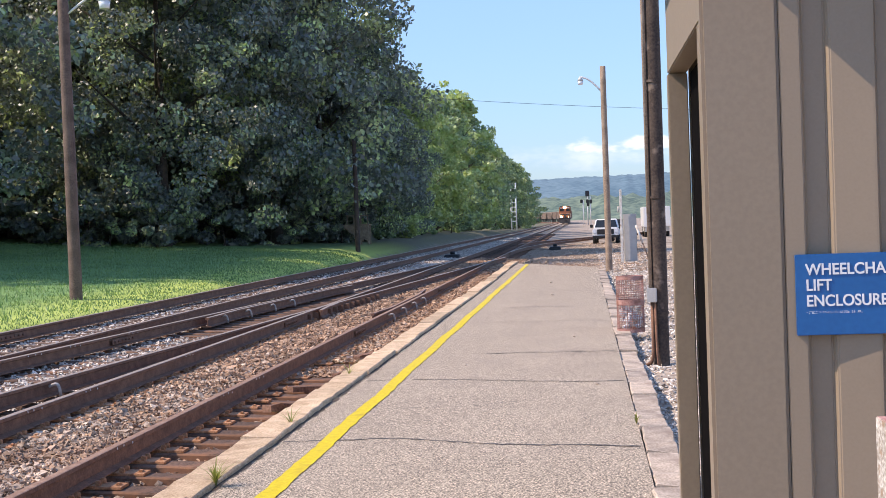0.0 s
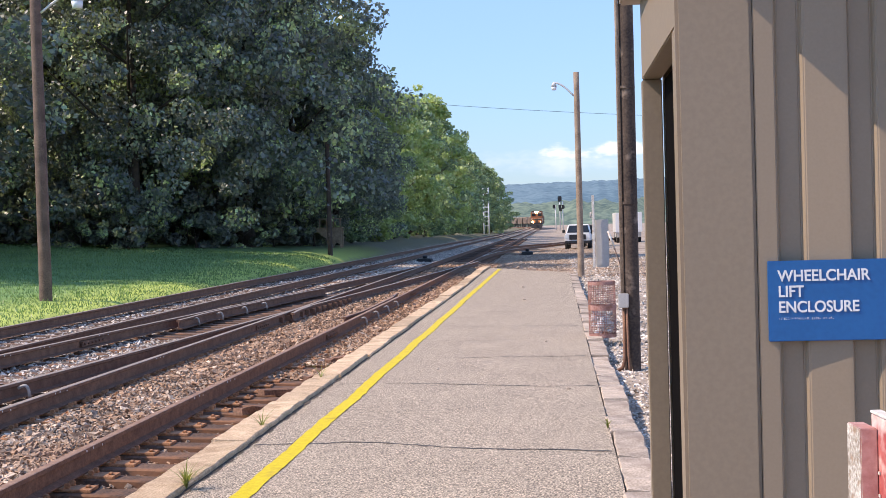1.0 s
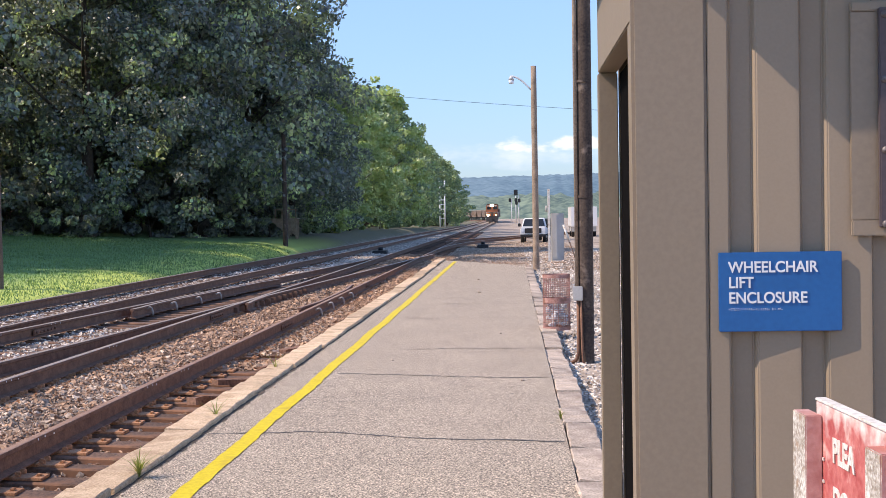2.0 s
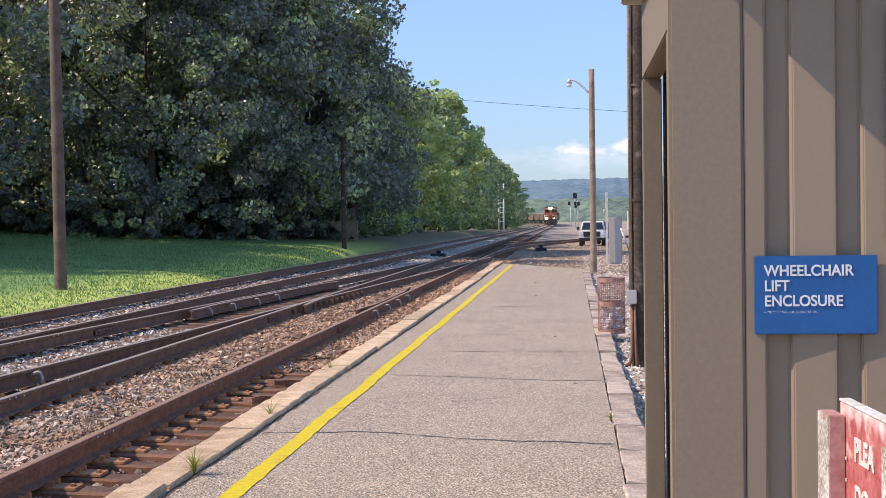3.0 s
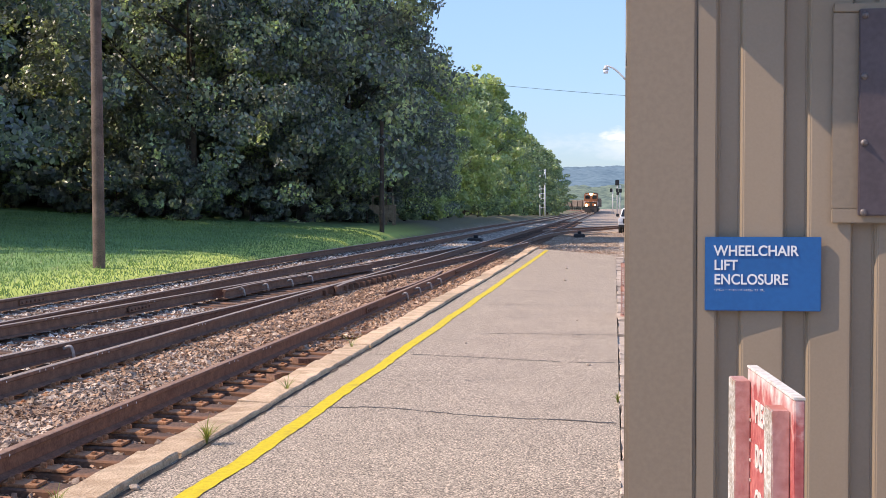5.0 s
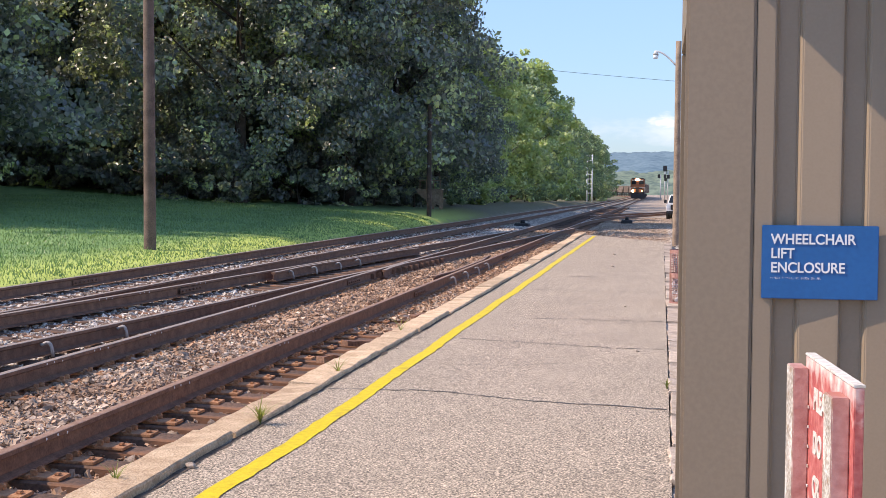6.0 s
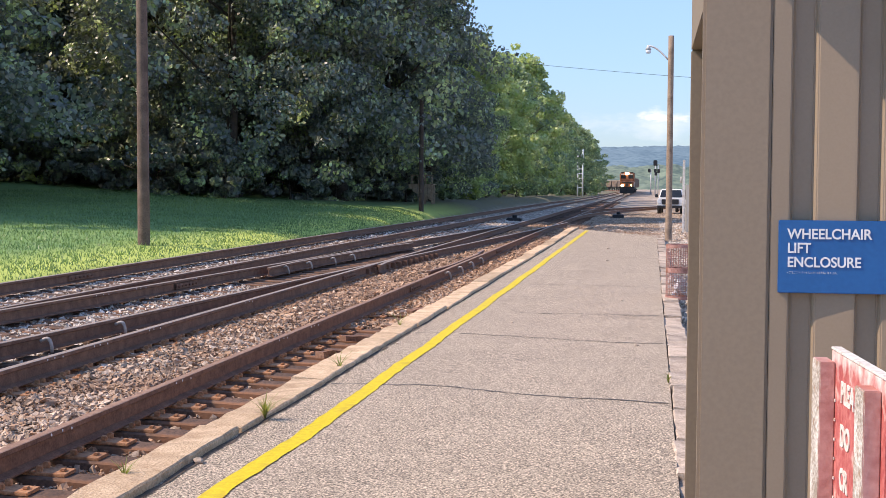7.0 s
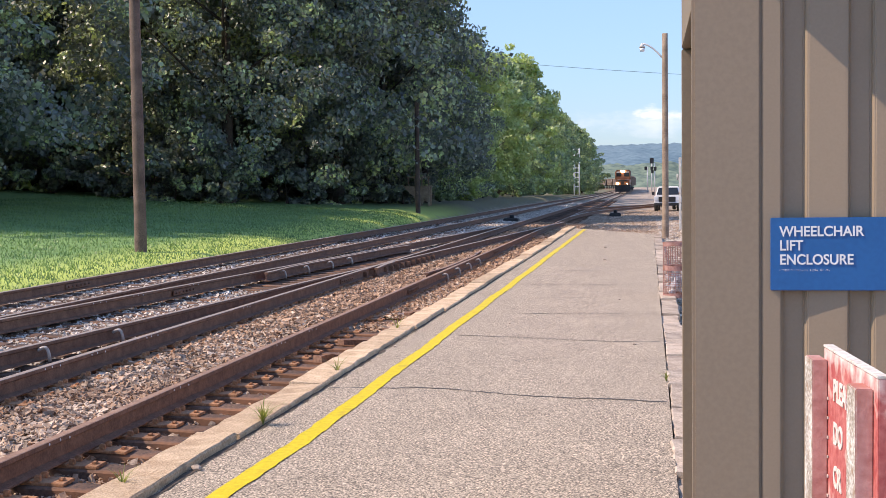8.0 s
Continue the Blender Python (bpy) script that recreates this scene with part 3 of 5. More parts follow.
def lay(track, fx, y0, y1, x_left, x_right, step=0.495, plates=(), z_off=0.0, plate_end=34):
    """Ties under a track, each with its plates."""
    rnd = random.Random(int(y1 * 10))
    length = x_right - x_left
    shapes = [tie_mesh(length, s) for s in range(4)]
    y = y0
    while y < y1:
        cx = float(fx(y)) + (x_left + x_right) / 2
        ob = new("tie", shapes[rnd.randrange(4)])
        ob.parent = track
        slope = math.degrees(math.atan(0.037 * (1 - float(ease(60, 250, y)))))
        ob.matrix_basis = pose(cx + rnd.uniform(-0.07, 0.07), y + rnd.uniform(-0.025, 0.025), float(rail_z(cx, y)) - 0.205 + z_off, 0, slope, rnd.uniform(-1.5, 1.5))
        for off in plates:
            if y < plate_end:
                p = new("tie_plate", PLATE)
                p.parent = track
                px = float(fx(y)) + off
                p.matrix_basis = pose(px, y, float(rail_z(px, y)) - 0.203 + z_off, 0, slope, rnd.uniform(-2, 2))
        y += step


def build_tracks():
    g = GAUGE / 2
    one = thing("railway_track", pose(0, 0, 0), "rusty main track with turnout beside the platform", "track", "tracks")
    rail(one, spine(main_x, -14, 560, g), top=RAIL_BROWN)
    rail(one, spine(main_x, -14, 560, -g))
    lay(one, main_x, -9, 58, -1.62, 1.80, plates=(g, -g))
    lay(one, main_x, 58, 150, -1.3, 1.3, step=1.0)
    guard = [(float(main_x(y)) + g - 0.115 - 0.10 * float(ease(25.7, 23.7, y)) - 0.10 * float(ease(29.5, 31.5, y)), float(y)) for y in np.arange(23.7, 31.8, 0.5)]
    tagged(rail(one, guard, top=RAIL_BROWN), "short guard rail beside the running rail")
    cross = thing("railway_track", pose(0, 0, 0), "dark rusty crossover track cutting between two main tracks", "track", "tracks")
    rail(cross, spine(cross_x, -14, 56.5, g))
    rail(cross, spine(cross_x, -14, 52, -g))
    lay(cross, cross_x, -9, 34, -1.3, 0.5, z_off=-0.008)
    guard = [(float(cross_x(y)) - g + 0.115 + 0.10 * float(ease(24.4, 22.4, y)) + 0.10 * float(ease(31.5, 33.5, y)), float(y)) for y in np.arange(22.4, 33.6, 0.5)]
    tagged(rail(cross, guard), "guard rail with a flared end opposite the frog")
    for y in np.arange(24, 30.5, 0.5):
        x = float(cross_x(y)) + g
        bm = bmesh.new()
        box(bm, x + 0.05, y - 0.04, -0.22, x + 0.16, y + 0.04, -0.10, bevel=0.01)
        part("frog_brace", bm, RAIL, cross, "bolted brace of the cast frog")
    wing = [(-5.475 - 0.055 * float(ease(24.5, 25.6, y)), float(y)) for y in np.arange(24.5, 26.6, 0.25)]
    tagged(rail(cross, wing), "flared end of the wing rail at the frog")
    two = thing("railway_track", pose(0, 0, 0), "second main track along the edge of the lawn", "track", "tracks")
    rail(two, spine(second_x, -14, 560, g))
    rail(two, spine(second_x, -14, 560, -g))
    lay(two, second_x, -9, 60, -1.3, 1.3)
    side = thing("railway_track", pose(0, 0, 0), "siding that curves away over gravel past the truck", "track", "tracks")
    rail(side, [(float(siding_x(y)) + g + 0.02, float(y)) for y in np.arange(64, 130, 2.5)])
    rail(side, [(float(siding_x(y)) - g, float(y)) for y in np.arange(82, 130, 2.5)])
    # bond cables and braces standing beside the rails
    def loop(parent, x, y, side_of):
        bm = bmesh.new()
        z = float(rail_z(x, y))
        bent(bm, [(x + side_of * (0.042 + 0.115 * math.sin(s * math.pi / 2)), y + 0.03 * s, z - 0.065 + 0.05 * math.sin(s * math.pi * 0.75) - 0.15 * s ** 3) for s in np.linspace(0, 1, 9)], 0.019, 6)
        part("bond_cable", bm, DULL_STEEL, parent, "pale curved bond cable clipped to the rail")
    def joint(parent, x, y):
        for s in (-1, 1):
            bm = bmesh.new()
            z = float(rail_z(x, y))
            box(bm, x + s * 0.012, y - 0.46, z - 0.135, x + s * 0.034, y + 0.46, z - 0.052, bevel=0.006)
            for k in range(6):
                q = y - 0.38 + k * 0.152
                rod(bm, (x + s * 0.030, q, z - 0.094), (x + s * 0.060, q, z - 0.094), 0.017, sides=6)
            part("joint_bar", bm, RAIL, parent, "bolted joint bar on the rail web")
    for y in (21.0, 33.0):
        joint(one, float(main_x(y)) + g, y)
    for y in (22.5,):
        joint(one, float(main_x(y)) - g, y)
    joint(cross, float(cross_x(19.2)) - g, 19.2)
    joint(two, float(second_x(19.5)) - g, 19.5)
    dab = bmesh.new()
    bmesh.ops.create_icosphere(dab, subdivisions=1, radius=0.011, matrix=Matrix.Diagonal((0.35, 1, 1, 1)))
    dab = mesh_of(dab, "paint_dab", WHITE)
    rnd = random.Random(6)
    for track, fx, off, spots in ((one, main_x, g, (7.6, 9.9, 12.9, 14.2)), (one, main_x, -g, (10.6, 11.6, 13.0, 16.4)), (cross, cross_x, -g, (16.2, 17.4, 19.4))):
        for y in spots:
            for k in range(3):
                ob = new("paint_dab", dab)
                ob.parent = track
                q = y + k * 0.16 + rnd.uniform(-0.03, 0.03)
                x = float(fx(q)) + off
                ob.matrix_basis = pose(x + 0.036, q, float(rail_z(x, q)) - (0.02 if k < 2 else 0.03))
    for y in (12.0, 13.65):
        loop(cross, float(cross_x(y)) + g, y, 1)
    for y in (23.3, 24.7, 26.3, 27.75):
        loop(cross, float(cross_x(y)) - g + 0.12, y, 1)
    for y in (24.0, 25.6, 27.2, 28.8):
        loop(one, float(main_x(y)) + g, y, 1)


build_tracks()


def stones(name, xs, ys, zs, sizes, seed, label, *mats):
    """Many loose broken stones in one mesh."""
    rng = np.random.default_rng(seed)
    n = len(xs)
    base = np.array([(a, b, c) for a in (-1, 1) for b in (-1, 1) for c in (-1, 1)], float) * 0.5
    quads = np.array([(0, 1, 3, 2), (4, 6, 7, 5), (0, 4, 5, 1), (2, 3, 7, 6), (0, 2, 6, 4), (1, 5, 7, 3)])
    v = base[None] + rng.uniform(-0.34, 0.34, (n, 8, 3))
    v *= sizes[:, None, None] * rng.uniform(0.40, 1.45, (n, 1, 3)) * np.array([1.25, 1.0, 0.55])
    # flat pieces lie mostly on their broad sides
    turn = rng.uniform(0, math.pi, n)
    q = np.stack([np.cos(turn), rng.normal(0, 0.20, n), rng.normal(0, 0.20, n), np.sin(turn)], 1)
    q /= np.linalg.norm(q, axis=1, keepdims=True)
    w, x, y, z = q.T
    rot = np.stack([np.stack([1 - 2 * (y * y + z * z), 2 * (x * y - z * w), 2 * (x * z + y * w)], -1), np.stack([2 * (x * y + z * w), 1 - 2 * (x * x + z * z), 2 * (y * z - x * w)], -1), np.stack([2 * (x * z - y * w), 2 * (y * z + x * w), 1 - 2 * (x * x + y * y)], -1)], 1)
    v = np.einsum("nij,nkj->nki", rot, v) + np.stack([xs, ys, zs], -1)[:, None]
    f = quads[None] + 8 * np.arange(n)[:, None, None]
    ob = raw(name, v.reshape(-1, 3), f.reshape(-1, 4), *mats)
    ob.data.shade_flat()
    return tagged(ob, label, "gravel", kind="stuff")


def build_debris():
    """Splintered tie ends lying between the rail and the kerb."""
    rnd = random.Random(21)
    for x, y, turn, long in ((-3.45, 13.3, 62, 0.85), (-3.30, 13.9, 75, 0.7), (-3.55, 14.6, 48, 0.6), (-3.20, 15.0, 20, 0.5), (-3.42, 15.9, 80, 0.55), (-3.35, 11.6, 66, 0.4), (-3.5, 18.0, 70, 0.5)):
        bm = bmesh.new()
        box(bm, -long / 2, -0.07, 0, long / 2, 0.07, 0.07)
        bmesh.ops.subdivide_edges(bm, edges=[e for e in bm.edges if abs(e.verts[0].co.x - e.verts[1].co.x) > 0.2], cuts=5)
        for v in bm.verts:
            v.co.y *= 1 - 0.55 * abs(v.co.x / long * 2) ** 3 * rnd.random()
            v.co += 0.018 * noise.noise_vector(v.co * 9 + Vector((y, 0, 0)))
        ob = new("broken_timber", mesh_of(bm, "broken_timber", SPLINTER))
        ob.matrix_basis = pose(x, y, float(rail_z(x, y)) - 0.205, rnd.uniform(-6, 6), rnd.uniform(-5, 5), turn)
        tagged(ob, "splintered reddish piece of old tie lying in rusty ballast", "timber", "broken timbers")


build_debris()


def scatter_ballast():
    rng = np.random.default_rng(11)
    def spread(n, y0, y1):
        return y0 * (y1 / y0) ** rng.random(n)
    # brown ballast between and beside the rails of the near track
    n = 78000
    y = spread(n, 5.2, 60)
    x = rng.uniform(-5.60, -2.98, n)
    inside = x < -4.2
    bare = 16.3 + 1.5 * np.sin(y * 3)
    keep = (inside & ((x > -5.30) | (rng.random(n) < 0.18 + 0.8 * ease(9, 17, y)))) | (rng.random(n) < np.where(y < bare, 0.22, 0.9))
    x, y, inside, bare = x[keep], y[keep], inside[keep], bare[keep]
    crown = 0.055 * (1 - np.clip((x + 4.87) / 0.72, -1, 1) ** 4)
    z = rail_z(x, y) - 0.235 + np.where(inside, crown, np.where(y < bare, -0.02, 0.04)) + rng.uniform(-0.012, 0.016, len(x))
    s = rng.uniform(0.0135, 0.021, len(x)) * rng.choice([0.8, 1.15, 1.7, 2.3], len(x), p=[0.3, 0.35, 0.25, 0.1]) * (1 + 0.012 * y)
    rusty = rng.random(len(x)) < np.where(inside, 0.25 + 0.65 * ease(9.5, 19, y), 0.55 + 0.4 * ease(16, 26, y))
    for r, k, label, m in ((~rusty, 1, "brown and grey crushed ballast between the near rails", BALLAST), (rusty, 6, "rust-stained crushed ballast along the near rails", BALLAST_RUST)):
        stones("ballast", x[r], y[r], z[r], s[r], k, label, m)
    # paler ballast round the crossover and the second track
    n = 62000
    y = spread(n, 9.5, 125)
    x = rng.uniform(-10.45, -5.75, n)
    z = rail_z(x, y) - 0.235 + rng.uniform(-0.01, 0.02, n) - 0.05 * ease(-9.9, -10.4, x) - 0.03 * ease(-6.6, -6.0, x) - 0.05 * ((np.abs(x - cross_x(y)) < 0.8) & (y > 21) & (y < 34))
    s = rng.uniform(0.017, 0.038, n) * (1 + 0.012 * y)
    stones("ballast", x, y, z, s, 2, "pale crushed ballast round the far tracks", BALLAST_GREY)
    # thinner cover behind the start of the view
    n = 9000
    x, y = rng.uniform(-10.2, -3.1, n), rng.uniform(-10, 9.5, n)
    keep = (x < -5.7) | ((x < -4.2) & (y < 5.3))
    x, y = x[keep], y[keep]
    stones("ballast", x, y, rail_z(x, y) - 0.23, rng.uniform(0.03, 0.06, len(x)), 5, "pale crushed ballast round the rails", BALLAST_GREY)
    # loose gravel on the open side
    n = 20000
    y = spread(n, 5.5, 70)
    x = 0.2 + 6.0 * rng.random(n) ** 1.6
    stones("gravel", x, y, ground_z(x, y) + 0.012, rng.uniform(0.013, 0.030, n) * (1 + 0.014 * y), 3, "loose grey gravel beside the platform", BALLAST_GREY)
    # heaped ballast past the platform's end
    n = 22000
    x, y = rng.uniform(-3.6, 3.4, n), spread(n, 38.5, 100)
    keep = y > 45.3 - (x + 2.72) * 2.15 + 0.1
    x, y = x[keep], y[keep]
    heap = 0.20 * np.exp(-((x + 2.0) / 1.2) ** 2 - ((y - 48) / 3.5) ** 2)
    stones("ballast", x, y, ground_z(x, y) + heap * rng.random(len(x)) + 0.02, rng.uniform(0.012, 0.034, len(x)) * (1 + 0.006 * y), 4, "heap of brown ballast at the end of the platform", BALLAST)


scatter_ballast()


# ---- enclosure ----
def build_enclosure():
    hut = thing("lift_enclosure", pose(-0.028, 3.89, 0), "tan ribbed metal enclosure for a wheelchair lift, door open", "enclosure")
    w, d, h, t = 2.6, 1.55, 2.46, 0.078
    # ribbed front sheet, from the corner trim to the far corner
    bm = bmesh.new()
    prof, x = [(0.222, 0.0)], 0.280
    while x < w - 0.3:
        # a sunk pan, then a raised band whose face leans a little towards the track
        prof += [(x, 0.0), (x + 0.012, 0.030), (x + 0.071, 0.030), (x + 0.078, 0.016), (x + 0.084, 0.011), (x + 0.200, 0.0)]
        x += 0.204
    prof.append((w, 0.0))
    rows = [[bm.verts.new((px, py, z)) for px, py in prof] for z in (0.0, h)]
    back = [[bm.verts.new((px, 0.05, z)) for px in (prof[0][0], w)] for z in (0.0, h)]
    for k in range(len(prof) - 1):
        bm.faces.new((rows[0][k], rows[0][k + 1], rows[1][k + 1], rows[1][k]))
    bm.faces.new((back[0][1], back[0][0], back[1][0], back[1][1]))
    bm.faces.new((rows[0][0], rows[1][0], back[1][0], back[0][0]))
    bm.faces.new((rows[1][-1], rows[0][-1], back[0][1], back[1][1]))
    edges = [e for e in bm.edges if abs(e.verts[0].co.z - e.verts[1].co.z) > 1 and e.verts[0].co.y < 0.04]
    bmesh.ops.bevel(bm, geom=edges, offset=0.003, segments=2, affect="EDGES")
    part("front_wall", bm, TAN, hut, "ribbed tan sheet-metal wall")
    bm = bmesh.new()
    box(bm, 0.003, -0.002, 0, 0.2207, 0.05, h, bevel=0.010)
    box(bm, 0.011, 0.0505, 0, 0.061, 0.20, 2.138, bevel=0.004)
    part("corner_trim", bm, TAN_ROUGH, hut, "smooth embossed corner post")
    # side wall over and past the door opening
    bm = bmesh.new()
    box(bm, 0.011, 0.052, 2.14, t + 0.011, d, h, bevel=0.004)
    part("lintel", bm, TAN_ROUGH, hut)
    bm = bmesh.new()
    box(bm, 0.011, d - 0.03, 0, t + 0.011, d + 0.05, 2.139, bevel=0.004)
    part("door_jamb", bm, TAN_ROUGH, hut)
    bm = bmesh.new()
    box(bm, t + 0.020, d + 0.002, 0, w, d + 0.05, h)
    part("back_wall", bm, TAN, hut)
    bm = bmesh.new()
    box(bm, w - 0.05, 0.052, 0, w, d - 0.002, h)
    part("side_wall", bm, TAN, hut)
    # black sheet and edge strip added for the dark inside the open doorway
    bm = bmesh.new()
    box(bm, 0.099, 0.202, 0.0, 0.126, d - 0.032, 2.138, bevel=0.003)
    part("doorway_shade", bm, BLACK, hut, "black sheet set back in the opening in place of its shade")
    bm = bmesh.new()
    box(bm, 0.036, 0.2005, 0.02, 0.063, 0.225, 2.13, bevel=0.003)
    part("doorway_shade_edge", bm, BLACK, hut)
    bm = bmesh.new()
    box(bm, -0.068, -0.205, h + 0.002, w + 0.05, d + 0.1, h + 0.09, bevel=0.006)
    part("roof", bm, TAN, hut, "flat tan roof with a small front overhang")
    # louvred vent in its trim
    vent = thing("vent", pose(0, 0, 0), "dark brown louvred vent bolted to the wall", "")
    vent.parent = hut
    bm = bmesh.new()
    box(bm, 0.628, -0.018, 1.488, 1.56, -0.002, 1.533, bevel=0.003)
    part("vent_trim", bm, TAN, vent)
    bm = bmesh.new()
    box(bm, 0.628, -0.018, 2.133, 1.56, -0.002, 2.16, bevel=0.003)
    part("vent_trim", bm, TAN, vent)
    bm = bmesh.new()
    box(bm, 0.628, -0.012, 1.5335, 1.56, -0.002, 2.1325, bevel=0.002)
    part("vent_panel", bm, TAN_ROUGH, vent)
    bm = bmesh.new()
    for x0, z0, x1, z1 in ((0.703, 1.512, 0.795, 2.14), (1.40, 1.512, 1.47, 2.14), (0.7952, 1.512, 1.3998, 1.575), (0.7952, 2.085, 1.3998, 2.14)):
        box(bm, x0, -0.038, z0, x1, -0.019, z1, bevel=0.003)
    part("vent_frame", bm, BROWN, vent)
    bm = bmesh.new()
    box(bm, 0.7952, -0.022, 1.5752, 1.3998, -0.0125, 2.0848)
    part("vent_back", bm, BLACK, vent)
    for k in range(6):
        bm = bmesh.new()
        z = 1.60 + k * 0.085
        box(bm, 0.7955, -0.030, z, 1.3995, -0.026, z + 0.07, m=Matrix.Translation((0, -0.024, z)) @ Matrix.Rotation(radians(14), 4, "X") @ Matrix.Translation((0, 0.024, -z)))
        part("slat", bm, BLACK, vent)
    for z in (1.522, 1.733, 1.935, 2.12):
        bm = bmesh.new()
        bmesh.ops.create_uvsphere(bm, u_segments=12, v_segments=8, radius=0.011, matrix=Matrix.Translation((0.718, -0.040, z)) @ Matrix.Diagonal((1, 0.8, 1, 1)))
        rod(bm, (0.718, -0.054, z), (0.718, -0.038, z), 0.005, sides=6)
        part("bolt", bm, BOLT, vent)


build_enclosure()


def build_wall_sign():
    sign = thing("wall_sign", pose(0.2185, 3.8755, 1.2155), "blue plastic sign with raised white words on the tan wall", "sign")
    w, h = 0.352, 0.230
    bm = bmesh.new()
    box(bm, 0, 0, 0, w, 0.014, h, bevel=0.002)
    part("plate", bm, BLUE, sign)
    for k, (text, z) in enumerate((("WHEELCHAIR", 0.172), ("LIFT", 0.1275), ("ENCLOSURE", 0.083))):
        ob = letters("lettering", text, 0.0450, Matrix.Identity(4), WHITE, sign, 0.0012, 0.0008)
        wide = max(v.co.x for v in ob.data.vertices)
        want = (0.2575, 0.0725, 0.2255)[k]
        ob.matrix_basis = Matrix.Translation((0.027, -0.0015, z)) @ Matrix.Rotation(radians(90), 4, "X") @ Matrix.Diagonal((want / wide, 1, 1, 1))
    bm = bmesh.new()
    rnd = random.Random(2)
    for k in range(30):
        if k % 9 == 8:
            continue
        for r in range(3):
            for c in range(2):
                if rnd.random() < 0.5:
                    bmesh.ops.create_icosphere(bm, subdivisions=1, radius=0.0009, matrix=Matrix.Translation((0.028 + k * 0.0052 + c * 0.0019, -0.0002, 0.067 - r * 0.0024)))
    part("raised_dots", bm, WHITE, sign, "row of tactile dots")


build_wall_sign()


bleach_top(RED, 1.13, 1.19, (0.78, 0.68, 0.62))


def build_board():
    """The red notice board that stands by the wall, its face towards the track."""
    board = thing("notice_board", pose(0.240, 2.78, 0, 0, 0, 4.2) @ pose(0, -0.5, 0), "faded red and white wooden notice board standing by the wall", "sign")
    bm = bmesh.new()
    box(bm, 0.0, 0.0, 0, 0.019, 0.50, 1.175, bevel=0.002)
    part("panel", bm, RED, board, "red panel with white lettering, edges flaking")
    for y, deep in ((0.035, 0.078), (0.458, 0.088)):
        bm = bmesh.new()
        box(bm, -0.0355, y, 0, -0.001, y + deep, 1.150, bevel=0.002)
        bm.normal_update()
        for f in bm.faces:
            if f.normal.x < -0.9:
                f.material_index = 1
        part("batten", bm, PINK, board, "batten with a white edge and sun-bleached red sides", more=(FLAKED,))
    bm = bmesh.new()
    box(bm, -0.002, 0.0, 1.1755, 0.021, 0.50, 1.181, bevel=0.001)
    part("cap", bm, WHITE_PAINT, board, "whitened top edge")
    for k in range(9):
        bm = bmesh.new()
        box(bm, -0.0035, 0.446, 0.70 + k * 0.045, -0.0012, 0.453, 0.706 + k * 0.045)
        part("staple", bm, WHITE_PAINT, board)
    for text, z in (("PLEA", 1.070), ("DO", 0.973), ("CR", 0.876)):
        m = Matrix.Translation((-0.0015, 0.392, z)) @ Matrix.Rotation(radians(-90), 4, "Z") @ Matrix.Rotation(radians(90), 4, "X") @ Matrix.Diagonal((0.88, 1, 1, 1))
        letters("lettering", text, 0.066, m, WHITE_PAINT, board, 0.0012, 0.0022)


build_board()


# ---- beside the platform ----
def build_bin():
    can = thing("litter_bin", pose(0.215, 17.75, -0.02), "faded red mesh litter bin with rubbish, standing on the kerb", "bin")
    r, h = 0.182, 0.76
    for z0, z1 in ((0.0, 0.05), (0.37, 0.44), (0.71, 0.76)):
        bm = bmesh.new()
        rod(bm, (0, 0, z0), (0, 0, z1), r + 0.006, sides=32, caps=False)
        rod(bm, (0, 0, z0), (0, 0, z1), r - 0.003, sides=32, caps=False)
        part("hoop", bm, BIN_RED, can)
    bm = bmesh.new()
    for k in range(34):
        a = k * math.tau / 34
        rod(bm, (r * math.cos(a), r * math.sin(a), 0.02), (r * math.cos(a), r * math.sin(a), h - 0.02), 0.0032, sides=4, caps=False)
    for k in range(24):
        z = 0.03 + k * 0.0305
        bent(bm, [(r * math.cos(a), r * math.sin(a), z) for a in np.linspace(0, math.tau, 29)], 0.0030, 4)
    part("mesh", bm, BIN_RED, can, "wire mesh side")
    bm = bmesh.new()
    rnd = random.Random(3)
    for k in range(46):
        a, q, z = rnd.uniform(0, math.tau), rnd.uniform(0.05, 0.14), rnd.uniform(0.06, 0.36)
        bmesh.ops.create_icosphere(bm, subdivisions=1, radius=rnd.uniform(0.03, 0.055), matrix=Matrix.Translation((q * math.cos(a), q * math.sin(a), z)) @ Matrix.Diagonal((1, rnd.uniform(0.5, 1), rnd.uniform(0.5, 1.2), 1)))
    for v in bm.verts:
        v.co += 0.018 * noise.noise_vector(v.co * 30)
    part("litter", bm, LITTER, can, "crumpled white and grey litter")
    bm = bmesh.new()
    rod(bm, (0, 0, 0.0), (0, 0, 0.015), r - 0.005, sides=28)
    part("base", bm, RUST, can)


build_bin()


def wood_pole(bm, h, r0, r1, lean=(0, 0), seed=0):
    rings = []
    for s in np.linspace(0, 1, 14):
        r = r0 + (r1 - r0) * s
        rings.append([bm.verts.new((lean[0] * s + r * math.cos(a) * (1 + 0.05 * noise.noise((math.cos(a) * 2, math.sin(a) * 2, s * 6 + seed))), lean[1] * s + r * math.sin(a), s * h)) for a in np.linspace(0, math.tau, 17)[:-1]])
    for a, b in zip(rings, rings[1:]):
        for k in range(16):
            bm.faces.new((a[k], a[(k + 1) % 16], b[(k + 1) % 16], b[k])).smooth = True
    bm.faces.new(rings[-1])


